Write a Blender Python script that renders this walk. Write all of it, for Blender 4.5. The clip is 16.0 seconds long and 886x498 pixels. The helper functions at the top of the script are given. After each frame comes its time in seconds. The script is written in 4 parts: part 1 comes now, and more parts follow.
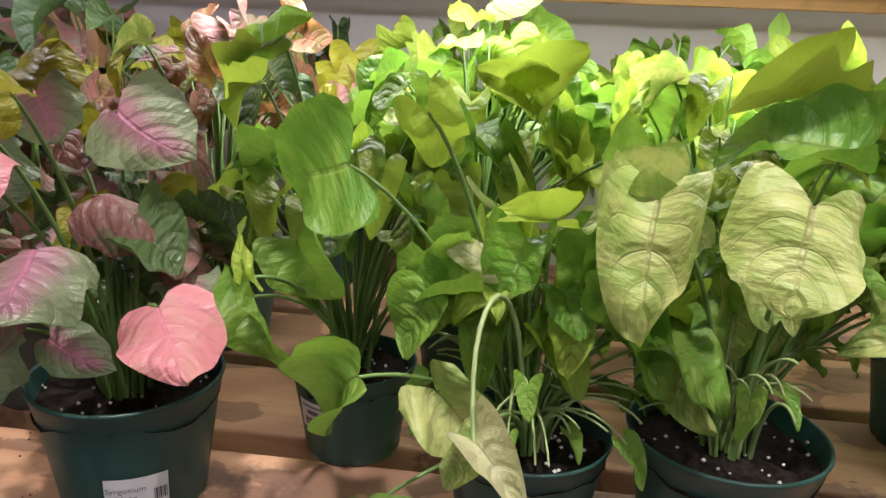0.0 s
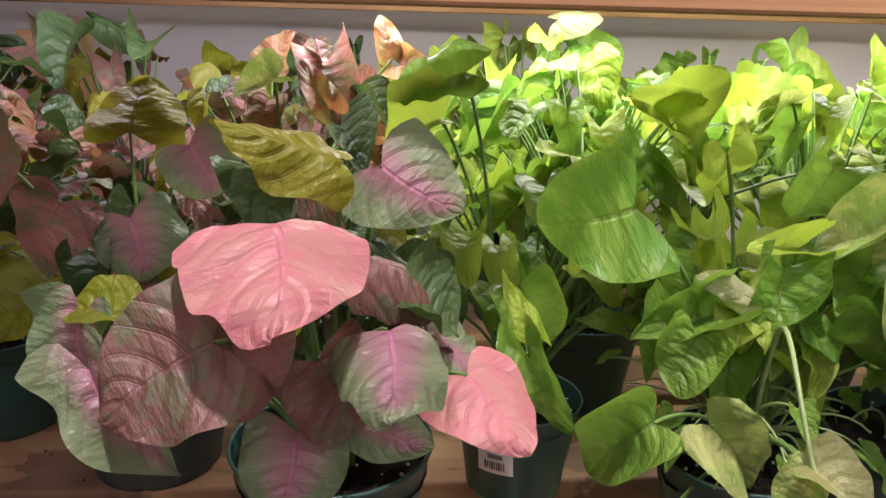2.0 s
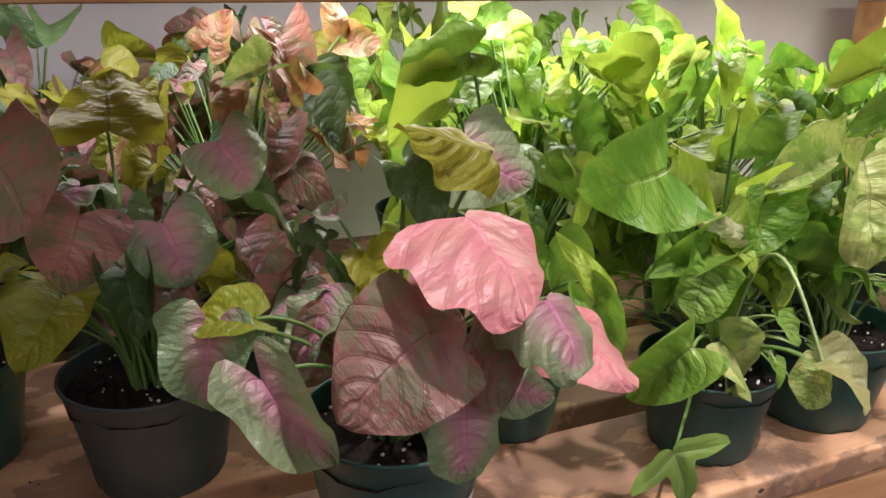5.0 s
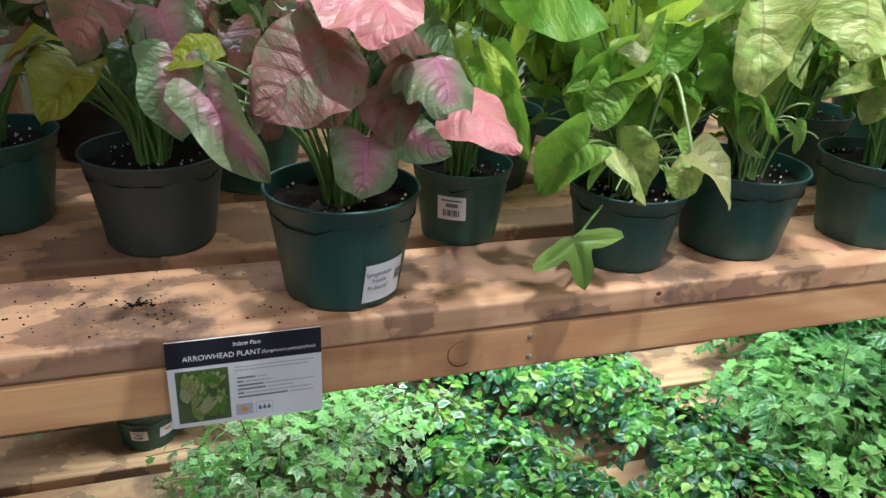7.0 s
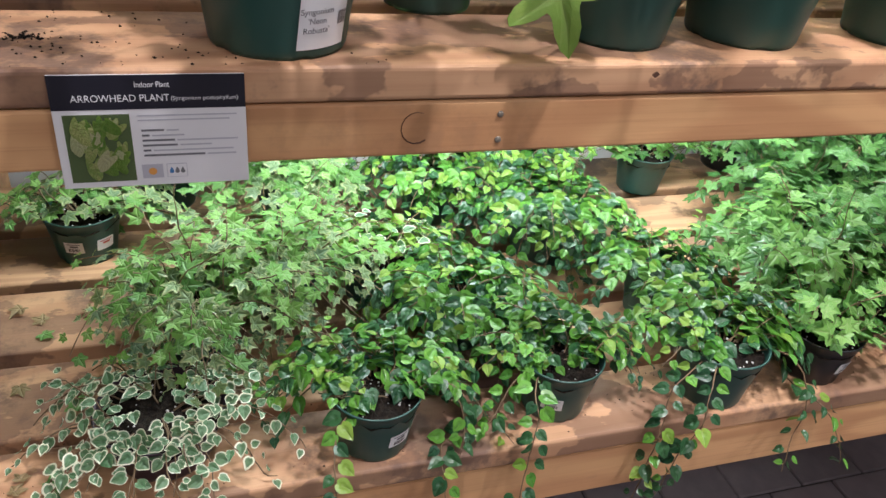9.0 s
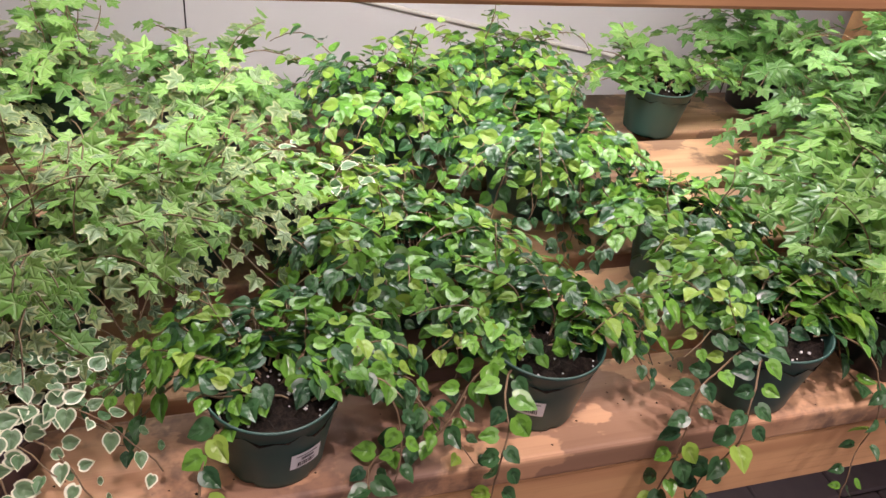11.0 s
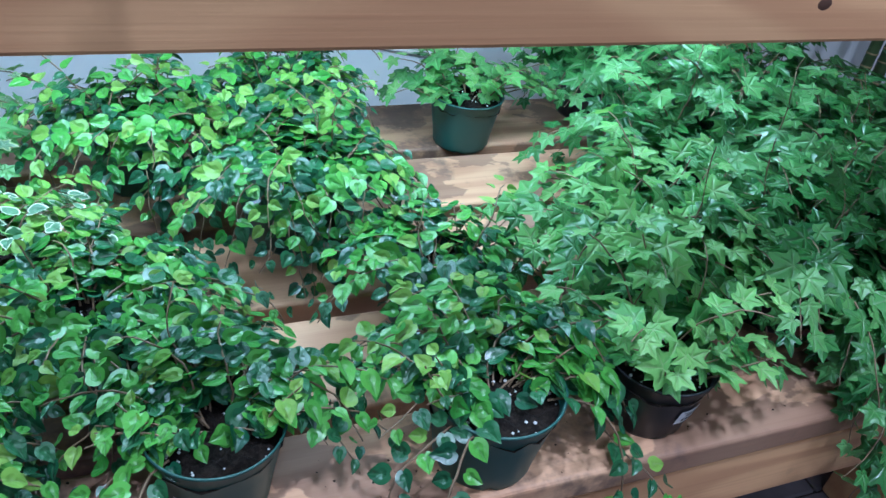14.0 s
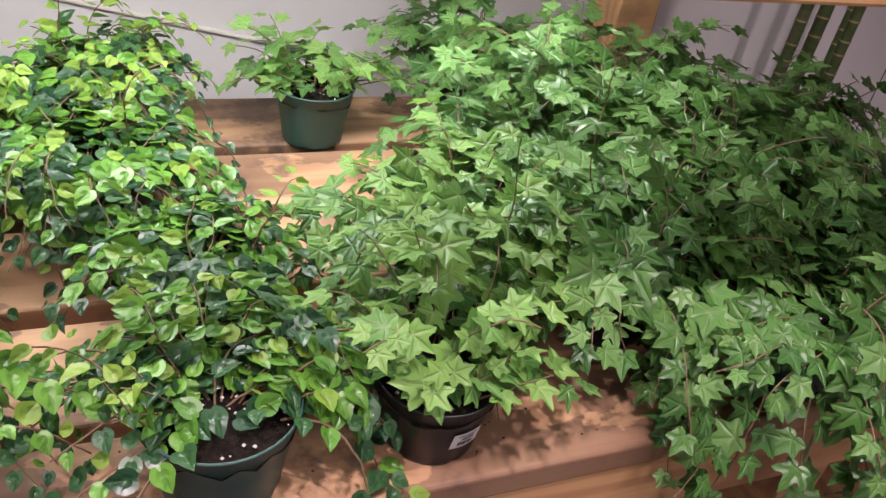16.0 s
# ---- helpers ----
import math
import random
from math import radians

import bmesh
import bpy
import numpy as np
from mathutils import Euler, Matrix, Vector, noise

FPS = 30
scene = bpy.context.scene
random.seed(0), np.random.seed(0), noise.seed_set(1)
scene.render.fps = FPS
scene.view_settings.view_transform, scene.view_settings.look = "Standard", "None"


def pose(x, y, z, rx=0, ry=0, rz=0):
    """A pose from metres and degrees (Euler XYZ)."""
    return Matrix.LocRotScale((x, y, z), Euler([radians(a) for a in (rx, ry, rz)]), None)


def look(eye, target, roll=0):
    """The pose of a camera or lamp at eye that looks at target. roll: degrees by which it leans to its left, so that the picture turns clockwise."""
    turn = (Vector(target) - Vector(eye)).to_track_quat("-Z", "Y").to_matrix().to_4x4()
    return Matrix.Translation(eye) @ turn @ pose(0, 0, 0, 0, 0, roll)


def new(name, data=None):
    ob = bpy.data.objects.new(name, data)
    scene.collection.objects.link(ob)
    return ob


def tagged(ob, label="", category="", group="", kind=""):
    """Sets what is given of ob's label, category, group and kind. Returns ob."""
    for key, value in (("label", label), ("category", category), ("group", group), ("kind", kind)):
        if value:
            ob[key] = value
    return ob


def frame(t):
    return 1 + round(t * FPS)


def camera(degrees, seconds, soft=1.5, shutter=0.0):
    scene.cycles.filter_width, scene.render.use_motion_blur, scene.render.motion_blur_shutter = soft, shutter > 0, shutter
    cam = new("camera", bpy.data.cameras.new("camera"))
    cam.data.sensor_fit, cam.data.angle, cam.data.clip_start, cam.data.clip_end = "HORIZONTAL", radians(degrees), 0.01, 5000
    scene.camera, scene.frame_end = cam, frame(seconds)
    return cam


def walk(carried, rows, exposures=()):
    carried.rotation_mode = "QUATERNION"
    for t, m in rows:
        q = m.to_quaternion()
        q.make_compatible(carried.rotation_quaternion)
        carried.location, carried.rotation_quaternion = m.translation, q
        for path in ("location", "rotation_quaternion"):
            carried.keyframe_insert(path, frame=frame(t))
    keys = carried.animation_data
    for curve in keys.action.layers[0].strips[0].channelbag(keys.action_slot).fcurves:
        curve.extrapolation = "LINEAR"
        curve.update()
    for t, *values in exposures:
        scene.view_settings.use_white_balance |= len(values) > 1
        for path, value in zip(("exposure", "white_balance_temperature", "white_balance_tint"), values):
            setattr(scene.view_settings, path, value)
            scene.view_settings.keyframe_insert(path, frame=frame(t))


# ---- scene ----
cam = camera(59.5, 16.0)
PATH = [
    (0, (0.043, -0.512, 1.374), (-0.18, 1.392, 0.802), 2.4),
    (0.5, (-0.05, -0.533, 1.391), (-0.171, 1.377, 0.809), 2.1),
    (1, (-0.11, -0.535, 1.401), (-0.136, 1.38, 0.824), 1.8),
    (1.5, (-0.189, -0.525, 1.397), (-0.129, 1.391, 0.827), 1.6),
    (2, (-0.264, -0.495, 1.395), (-0.098, 1.416, 0.828), 1.5),
    (2.5, (-0.327, -0.463, 1.396), (-0.069, 1.433, 0.813), 0.9),
    (3, (-0.411, -0.431, 1.403), (-0.032, 1.439, 0.804), 0.1),
    (3.2, (-0.439, -0.415, 1.406), (0.001, 1.441, 0.802), -0.2),
    (5.3, (-0.489, -0.518, 1.422), (0.238, 1.217, 0.742), 0.6),
    (5.5, (-0.482, -0.555, 1.417), (0.227, 1.187, 0.737), 0.9),
    (6, (-0.46, -0.635, 1.396), (0.197, 1.116, 0.688), 1.6),
    (6.5, (-0.442, -0.674, 1.374), (0.165, 1.074, 0.614), 2.2),
    (7, (-0.443, -0.689, 1.348), (0.137, 1.033, 0.512), 3.1),
    (7.5, (-0.438, -0.7, 1.306), (0.129, 0.989, 0.397), 4.0),
    (8, (-0.424, -0.698, 1.261), (0.146, 0.955, 0.289), 4.7),
    (8.5, (-0.404, -0.677, 1.225), (0.17, 0.929, 0.18), 5.7),
    (9, (-0.38, -0.643, 1.185), (0.2, 0.933, 0.099), 6.6),
    (9.2, (-0.368, -0.618, 1.174), (0.21, 0.946, 0.07), 7.1),
    (11.3, (-0.204, -0.414, 0.985), (0.373, 1.114, -0.17), 7.9),
    (11.5, (-0.183, -0.404, 0.982), (0.398, 1.122, -0.172), 8.0),
    (12, (-0.151, -0.376, 0.983), (0.45, 1.124, -0.195), 7.9),
    (12.5, (-0.124, -0.372, 0.984), (0.509, 1.11, -0.2), 8.1),
    (13, (-0.09, -0.372, 0.997), (0.576, 1.094, -0.189), 8.4),
    (13.5, (-0.03, -0.374, 1.022), (0.649, 1.092, -0.157), 8.4),
    (14, (0.045, -0.379, 1.015), (0.738, 1.09, -0.153), 8.9),
    (14.5, (0.124, -0.387, 0.994), (0.828, 1.085, -0.163), 9.7),
    (15, (0.181, -0.388, 0.984), (0.891, 1.091, -0.161), 10.3),
    (15.5, (0.234, -0.391, 0.979), (0.945, 1.093, -0.158), 10.4),
    (16, (0.278, -0.392, 0.977), (1.0, 1.09, -0.155), 10.3),
]
# the clip's camera drifts in white balance
TINTS = [
    (0.0, -0.12, 6150, 17), (3.2, -0.14, 6200, 24), (5.3, -0.08, 6150, 17), (6.2, 0.0, 5800, 13), (7.0, 0.10, 5500, 3), (8.0, 0.10, 5650, 7), (9.2, 0.08, 6050, 15), (11.3, -0.10, 6750, 34), (12.7, -0.08, 6700, 38),
    (13.0, -0.08, 6000, 34), (13.5, -0.22, 4650, 12), (14.0, -0.25, 4400, 6), (14.5, -0.25, 4600, 12), (15.0, -0.25, 5000, 24), (15.5, -0.22, 5500, 26), (16.0, -0.14, 6500, 31),
]
walk(cam, [(t, look(eye, target, roll)) for t, eye, target, roll in PATH], TINTS)

# ---------------------------------------------------------------- light
world = bpy.data.worlds.new("shop_world")
scene.world = world
world.use_nodes = True
world.node_tree.nodes["Background"].inputs[0].default_value = (0.9, 0.95, 1.0, 1)
world.node_tree.nodes["Background"].inputs[1].default_value = 0.02

UP, LOW, TOP = 0.943, 0.411, 1.494     # heights of the three shelf decks
WALL_Y = 1.04                         # face of the back wall


def area_lamp(name, loc, target, sx, sy, power, colour):
    d = bpy.data.lights.new(name, "AREA")
    d.shape, d.size, d.size_y, d.energy, d.color = "RECTANGLE", sx, sy, power, colour
    ob = new(name, d)
    ob.matrix_world = look(loc, target)
    return ob


def spot_lamp(name, loc, target, angle, power, colour, radius=0.04):
    d = bpy.data.lights.new(name, "SPOT")
    d.spot_size, d.spot_blend, d.energy, d.color, d.shadow_soft_size = radians(angle), 0.5, power, colour, radius
    ob = new(name, d)
    ob.matrix_world = look(loc, target)
    return ob


area_lamp("ceiling_panel_lamp", (-0.9, -2.1, 2.93), (-0.9, -2.1, 0), 1.2, 0.6, 19, (1.0, 0.94, 0.90))
area_lamp("ceiling_panel_lamp", (1.3, -2.1, 2.93), (1.3, -2.1, 0), 1.2, 0.6, 30, (1.0, 0.94, 0.90))
# track lamps over the aisle: the decks shade all but the front of the shelves below them
for lamp_x, power in ((-0.78, 12), (-0.12, 135), (0.62, 105), (1.30, 100)):
    spot_lamp("track_spot_lamp", (lamp_x, -0.47, 2.80), (lamp_x, -0.05, 0.5), 60, power, (1.0, 0.92, 0.87), 0.03)
# grow tubes under the decks; the weak left one is added to lift wall and back leaves
area_lamp("upper_tube_lamp", (0.44, 0.44, TOP - 0.042), (0.44, 0.44, 0), 1.5, 0.08, 16, (1.0, 0.98, 0.86))
area_lamp("upper_tube_lamp", (-0.66, 0.40, TOP - 0.042), (-0.66, 0.70, 0), 0.8, 0.05, 2.9, (0.95, 0.91, 1.0))
area_lamp("lower_tube_lamp", (0.20, 0.46, UP - 0.042), (0.20, 0.46, 0), 1.4, 0.08, 14.5, (0.92, 1.0, 0.92))

# ---------------------------------------------------------------- materials


def nodes_of(name):
    m = bpy.data.materials.new(name)
    m.use_nodes = True
    nt = m.node_tree
    nt.nodes.clear()
    out = nt.nodes.new("ShaderNodeOutputMaterial")
    return m, nt, out


def nd(nt, kind, **kw):
    n = nt.nodes.new(kind)
    for k, v in kw.items():
        if k == "op":
            n.operation = v
        elif k == "blend":
            n.blend_type = v
        elif k == "dtype":
            n.data_type = v
        elif k == "attr":
            n.attribute_name = v
    return n


def maths(nt, op, a, b=None):
    n = nd(nt, "ShaderNodeMath", op=op)
    for i, v in enumerate((a, b)):
        if v is None:
            continue
        if isinstance(v, (int, float)):
            n.inputs[i].default_value = v
        else:
            nt.links.new(v, n.inputs[i])
    return n.outputs[0]


def mixc(nt, fac, a, b, blend="MIX"):
    n = nt.nodes.new("ShaderNodeMix")
    n.data_type, n.blend_type = "RGBA", blend
    for sock, v in ((n.inputs[0], fac), (n.inputs[6], a), (n.inputs[7], b)):
        if isinstance(v, (int, float)):
            sock.default_value = v
        elif isinstance(v, tuple):
            sock.default_value = (*v[:3], 1)
        else:
            nt.links.new(v, sock)
    return n.outputs[2]


def ramp(nt, fac, lo, hi):
    n = nt.nodes.new("ShaderNodeMapRange")
    n.interpolation_type = "SMOOTHSTEP"
    nt.links.new(fac, n.inputs[0])
    n.inputs[1].default_value, n.inputs[2].default_value = lo, hi
    return n.outputs[0]


def noise_at(nt, coord, scale, detail=4, rough=0.55, stretch=None):
    n = nt.nodes.new("ShaderNodeTexNoise")
    n.inputs["Scale"].default_value, n.inputs["Detail"].default_value, n.inputs["Roughness"].default_value = scale, detail, rough
    if stretch:
        mp = nt.nodes.new("ShaderNodeMapping")
        mp.inputs["Scale"].default_value = stretch
        nt.links.new(coord, mp.inputs[0])
        coord = mp.outputs[0]
    nt.links.new(coord, n.inputs["Vector"])
    return n.outputs[0]


def coords(nt, which="Object"):
    return nt.nodes.new("ShaderNodeTexCoord").outputs[which]


def finish(nt, out, colour, rough, height=None, strength=0.3, dist=0.002, metal=0.0, spec=0.5, translucent=None, trans_fac=0.0, coat=0.0):
    b = nt.nodes.new("ShaderNodeBsdfPrincipled")
    for sock, v in ((b.inputs["Base Color"], colour), (b.inputs["Roughness"], rough)):
        if isinstance(v, tuple):
            sock.default_value = (*v[:3], 1)
        elif isinstance(v, (int, float)):
            sock.default_value = v
        else:
            nt.links.new(v, sock)
    b.inputs["Metallic"].default_value = metal
    b.inputs["Specular IOR Level"].default_value = spec
    b.inputs["Coat Weight"].default_value = coat
    shader = b.outputs[0]
    if height is not None:
        bump = nt.nodes.new("ShaderNodeBump")
        bump.inputs["Strength"].default_value, bump.inputs["Distance"].default_value = strength, dist
        nt.links.new(height, bump.inputs["Height"])
        nt.links.new(bump.outputs[0], b.inputs["Normal"])
    if trans_fac:
        t = nt.nodes.new("ShaderNodeBsdfTranslucent")
        nt.links.new(translucent, t.inputs[0])
        mix = nt.nodes.new("ShaderNodeMixShader")
        mix.inputs[0].default_value = trans_fac
        nt.links.new(shader, mix.inputs[1])
        nt.links.new(t.outputs[0], mix.inputs[2])
        shader = mix.outputs[0]
    nt.links.new(shader, out.inputs[0])


def wood_material(name, light, dark, dirt):
    m, nt, out = nodes_of(name)
    co = coords(nt)
    rnd = nt.nodes.new("ShaderNodeObjectInfo").outputs["Random"]
    off = nt.nodes.new("ShaderNodeVectorMath")
    off.operation = "ADD"
    nt.links.new(co, off.inputs[0])
    nt.links.new(maths(nt, "MULTIPLY", rnd, 37.0), off.inputs[1])
    co = off.outputs[0]
    broad = noise_at(nt, co, 3.0, 3, 0.5, (0.6, 5, 5))
    warp = noise_at(nt, co, 2.2, 2, 0.5, (0.35, 1.6, 1.6))
    rings = maths(nt, "SINE", maths(nt, "MULTIPLY", warp, 95.0))
    rings = ramp(nt, rings, -0.6, 1.0)
    fine = noise_at(nt, co, 60.0, 3, 0.6, (0.05, 4, 4))
    blot = noise_at(nt, co, 5.5, 6, 0.7)
    c = mixc(nt, ramp(nt, broad, 0.3, 0.7), light, tuple(0.82 * v for v in light))
    c = mixc(nt, maths(nt, "MULTIPLY", rings, 0.38), c, dark)
    c = mixc(nt, maths(nt, "MULTIPLY", ramp(nt, fine, 0.45, 0.75), 0.22), c, dark)
    c = mixc(nt, maths(nt, "MULTIPLY", ramp(nt, blot, 0.52, 0.64), dirt), c, (0.13, 0.085, 0.065))
    if dirt > 0.5:
        damp = noise_at(nt, co, 8.0, 5, 0.55, (0.8, 1.3, 1.0))
        c = mixc(nt, maths(nt, "MULTIPLY", ramp(nt, damp, 0.50, 0.52), 0.6), c, (0.15, 0.085, 0.06))
    h = maths(nt, "ADD", maths(nt, "MULTIPLY", rings, 0.5), fine)
    finish(nt, out, c, 0.55, h, 0.25, 0.001, spec=0.35)
    return m


WOOD = wood_material("cedar_board", (0.70, 0.40, 0.19), (0.30, 0.115, 0.05), 0.25)
DECKWOOD = wood_material("soiled_deck_board", (0.62, 0.37, 0.21), (0.30, 0.13, 0.065), 0.8)


def plain_material(name, colour, rough, noise_scale=30.0, amount=0.25, bump=0.1, spec=0.5, dark=None):
    m, nt, out = nodes_of(name)
    co = coords(nt)
    n1 = noise_at(nt, co, noise_scale, 5)
    n2 = noise_at(nt, co, noise_scale * 0.13, 3)
    k = maths(nt, "MULTIPLY", ramp(nt, maths(nt, "ADD", n1, n2), 0.7, 1.35), amount)
    c = mixc(nt, k, colour, dark or tuple(v * 0.45 for v in colour))
    finish(nt, out, c, rough, n1, bump, 0.001, spec=spec)
    return m


WALLPAINT = plain_material("white_wall_paint", (0.74, 0.72, 0.72), 0.6, 6.0, 0.14, 0.15)
GREENPLASTIC = plain_material("dark_green_plastic", (0.022, 0.078, 0.064), 0.42, 22.0, 0.35, 0.06, 0.45, (0.05, 0.07, 0.06))
GREYPLASTIC = plain_material("dusty_grey_green_plastic", (0.035, 0.05, 0.052), 0.5, 18.0, 0.5, 0.06, 0.4, (0.075, 0.08, 0.075))
BLACKPLASTIC = plain_material("black_plastic", (0.012, 0.012, 0.014), 0.4, 22.0, 0.3, 0.05, 0.45)
PURPLEPLASTIC = plain_material("plum_plastic", (0.045, 0.025, 0.04), 0.4, 22.0, 0.3, 0.05, 0.45)
PAPER = plain_material("white_paper", (0.80, 0.80, 0.82), 0.5, 40.0, 0.05, 0.02)
PRINT = plain_material("grey_print", (0.18, 0.18, 0.20), 0.6, 40.0, 0.1, 0.0)
DARKPRINT = plain_material("navy_black_print", (0.012, 0.012, 0.022), 0.45, 40.0, 0.1, 0.0)
PALEPRINT = plain_material("pale_grey_print", (0.52, 0.52, 0.58), 0.5, 40.0, 0.1, 0.0)
REDPRINT = plain_material("red_print", (0.55, 0.06, 0.04), 0.5, 40.0, 0.1, 0.0)
BLUEPRINT = plain_material("blue_print", (0.06, 0.2, 0.45), 0.5, 40.0, 0.1, 0.0)
ORANGEPRINT = plain_material("orange_print", (0.75, 0.35, 0.08), 0.5, 40.0, 0.1, 0.0)
CABLEMAT = plain_material("white_cable_plastic", (0.72, 0.68, 0.62), 0.45, 40.0, 0.2, 0.02)
SCREWMAT = plain_material("dull_zinc", (0.25, 0.22, 0.18), 0.4, 80.0, 0.4, 0.05)
PERLITE = plain_material("perlite", (0.75, 0.73, 0.7), 0.8, 90.0, 0.2, 0.1)
PAVER = plain_material("grey_paver", (0.155, 0.125, 0.13), 0.75, 25.0, 0.6, 0.5, 0.35, (0.085, 0.075, 0.08))
JOINT = plain_material("paver_joint_sand", (0.035, 0.03, 0.03), 0.95, 60.0, 0.5, 0.5)


def soil_material():
    m, nt, out = nodes_of("potting_soil")
    co = coords(nt)
    n = noise_at(nt, co, 130.0, 6, 0.75)
    c = mixc(nt, ramp(nt, n, 0.35, 0.75), (0.007, 0.005, 0.004), (0.04, 0.028, 0.02))
    finish(nt, out, c, 0.95, n, 0.9, 0.006, spec=0.2)
    return m


SOIL = soil_material()


def leaf_material(name, blade, blade2, vein, edge=None, edge_lo=0.75, gloss=0.36, trans=0.35, mottle=None, mottle_amt=0.0, spread=0.35, vein_amt=0.55, centre=None, bump=0.5, ribs=False):
    """Leaf with attributes vein (0..1, one on the ribs) and rim (0 in the middle, 1 at the margin)."""
    m, nt, out = nodes_of(name)
    co = coords(nt)
    rnd = maths(nt, "FRACT", maths(nt, "ADD", nt.nodes.new("ShaderNodeObjectInfo").outputs["Random"], nt.nodes.new("ShaderNodeNewGeometry").outputs["Random Per Island"]))
    vn = nd(nt, "ShaderNodeAttribute", attr="vein").outputs["Fac"]
    rim = nd(nt, "ShaderNodeAttribute", attr="rim").outputs["Fac"]
    if ribs:
        lu = nd(nt, "ShaderNodeAttribute", attr="along").outputs["Fac"]
        lv = nd(nt, "ShaderNodeAttribute", attr="across").outputs["Fac"]
        wave = maths(nt, "COSINE", maths(nt, "MULTIPLY", maths(nt, "SUBTRACT", lu, maths(nt, "MULTIPLY", lv, 0.42)), 2 * math.pi * 5.0))
        side = maths(nt, "MULTIPLY", ramp(nt, wave, 0.955, 1.0), maths(nt, "SUBTRACT", 0.75, maths(nt, "MULTIPLY", lv, 0.6)))
        mid = maths(nt, "MULTIPLY", ramp(nt, lv, 0.05, 0.015), maths(nt, "SUBTRACT", 1.15, lu))
        vn = maths(nt, "MAXIMUM", side, mid)
    off = nt.nodes.new("ShaderNodeVectorMath")
    off.operation = "ADD"
    nt.links.new(co, off.inputs[0])
    nt.links.new(maths(nt, "MULTIPLY", rnd, 11.0), off.inputs[1])
    n = noise_at(nt, off.outputs[0], 2.6, 4, 0.6)
    fine = noise_at(nt, off.outputs[0], 14.0, 3, 0.6)
    k = maths(nt, "ADD", maths(nt, "MULTIPLY", n, 0.8), maths(nt, "MULTIPLY", rnd, spread * 2))
    c = mixc(nt, ramp(nt, k, 0.25, 0.55 + spread), blade, blade2)
    if centre:
        c = mixc(nt, ramp(nt, maths(nt, "ADD", rim, maths(nt, "MULTIPLY", n, 0.5)), 0.95, 0.35), c, centre)
    if mottle:
        c = mixc(nt, maths(nt, "MULTIPLY", ramp(nt, maths(nt, "ADD", n, maths(nt, "MULTIPLY", fine, 0.35)), 0.62, 0.78), mottle_amt), c, mottle)
    if edge:
        wob = maths(nt, "ADD", rim, maths(nt, "ADD", maths(nt, "MULTIPLY", maths(nt, "SUBTRACT", fine, 0.5), 0.5), maths(nt, "MULTIPLY", maths(nt, "SUBTRACT", n, 0.5), 0.9)))
        c = mixc(nt, ramp(nt, wob, edge_lo, edge_lo + 0.12), c, edge)
    c = mixc(nt, maths(nt, "MULTIPLY", vn if ribs else ramp(nt, vn, 0.35, 1.0), vein_amt), c, vein)
    h = maths(nt, "SUBTRACT", maths(nt, "MULTIPLY", n, 0.8), vn)
    if ribs:
        swell = maths(nt, "MULTIPLY", ramp(nt, wave, 1.0, -0.2), maths(nt, "SUBTRACT", 1.1, lv))
        crease = noise_at(nt, off.outputs[0], 5.5, 3, 0.5, (1.0, 2.6, 1.0))
        h = maths(nt, "ADD", maths(nt, "ADD", h, maths(nt, "MULTIPLY", swell, 0.6)), maths(nt, "MULTIPLY", crease, 1.3))
    glossy = maths(nt, "ADD", maths(nt, "MULTIPLY", fine, 0.2), gloss - 0.1)
    tc = mixc(nt, 0.5, c, mixc(nt, 1.0, c, (1.0, 1.0, 0.45), "MULTIPLY"))
    finish(nt, out, c, glossy, h, bump, 0.005, spec=0.5, translucent=tc, trans_fac=trans)
    return m


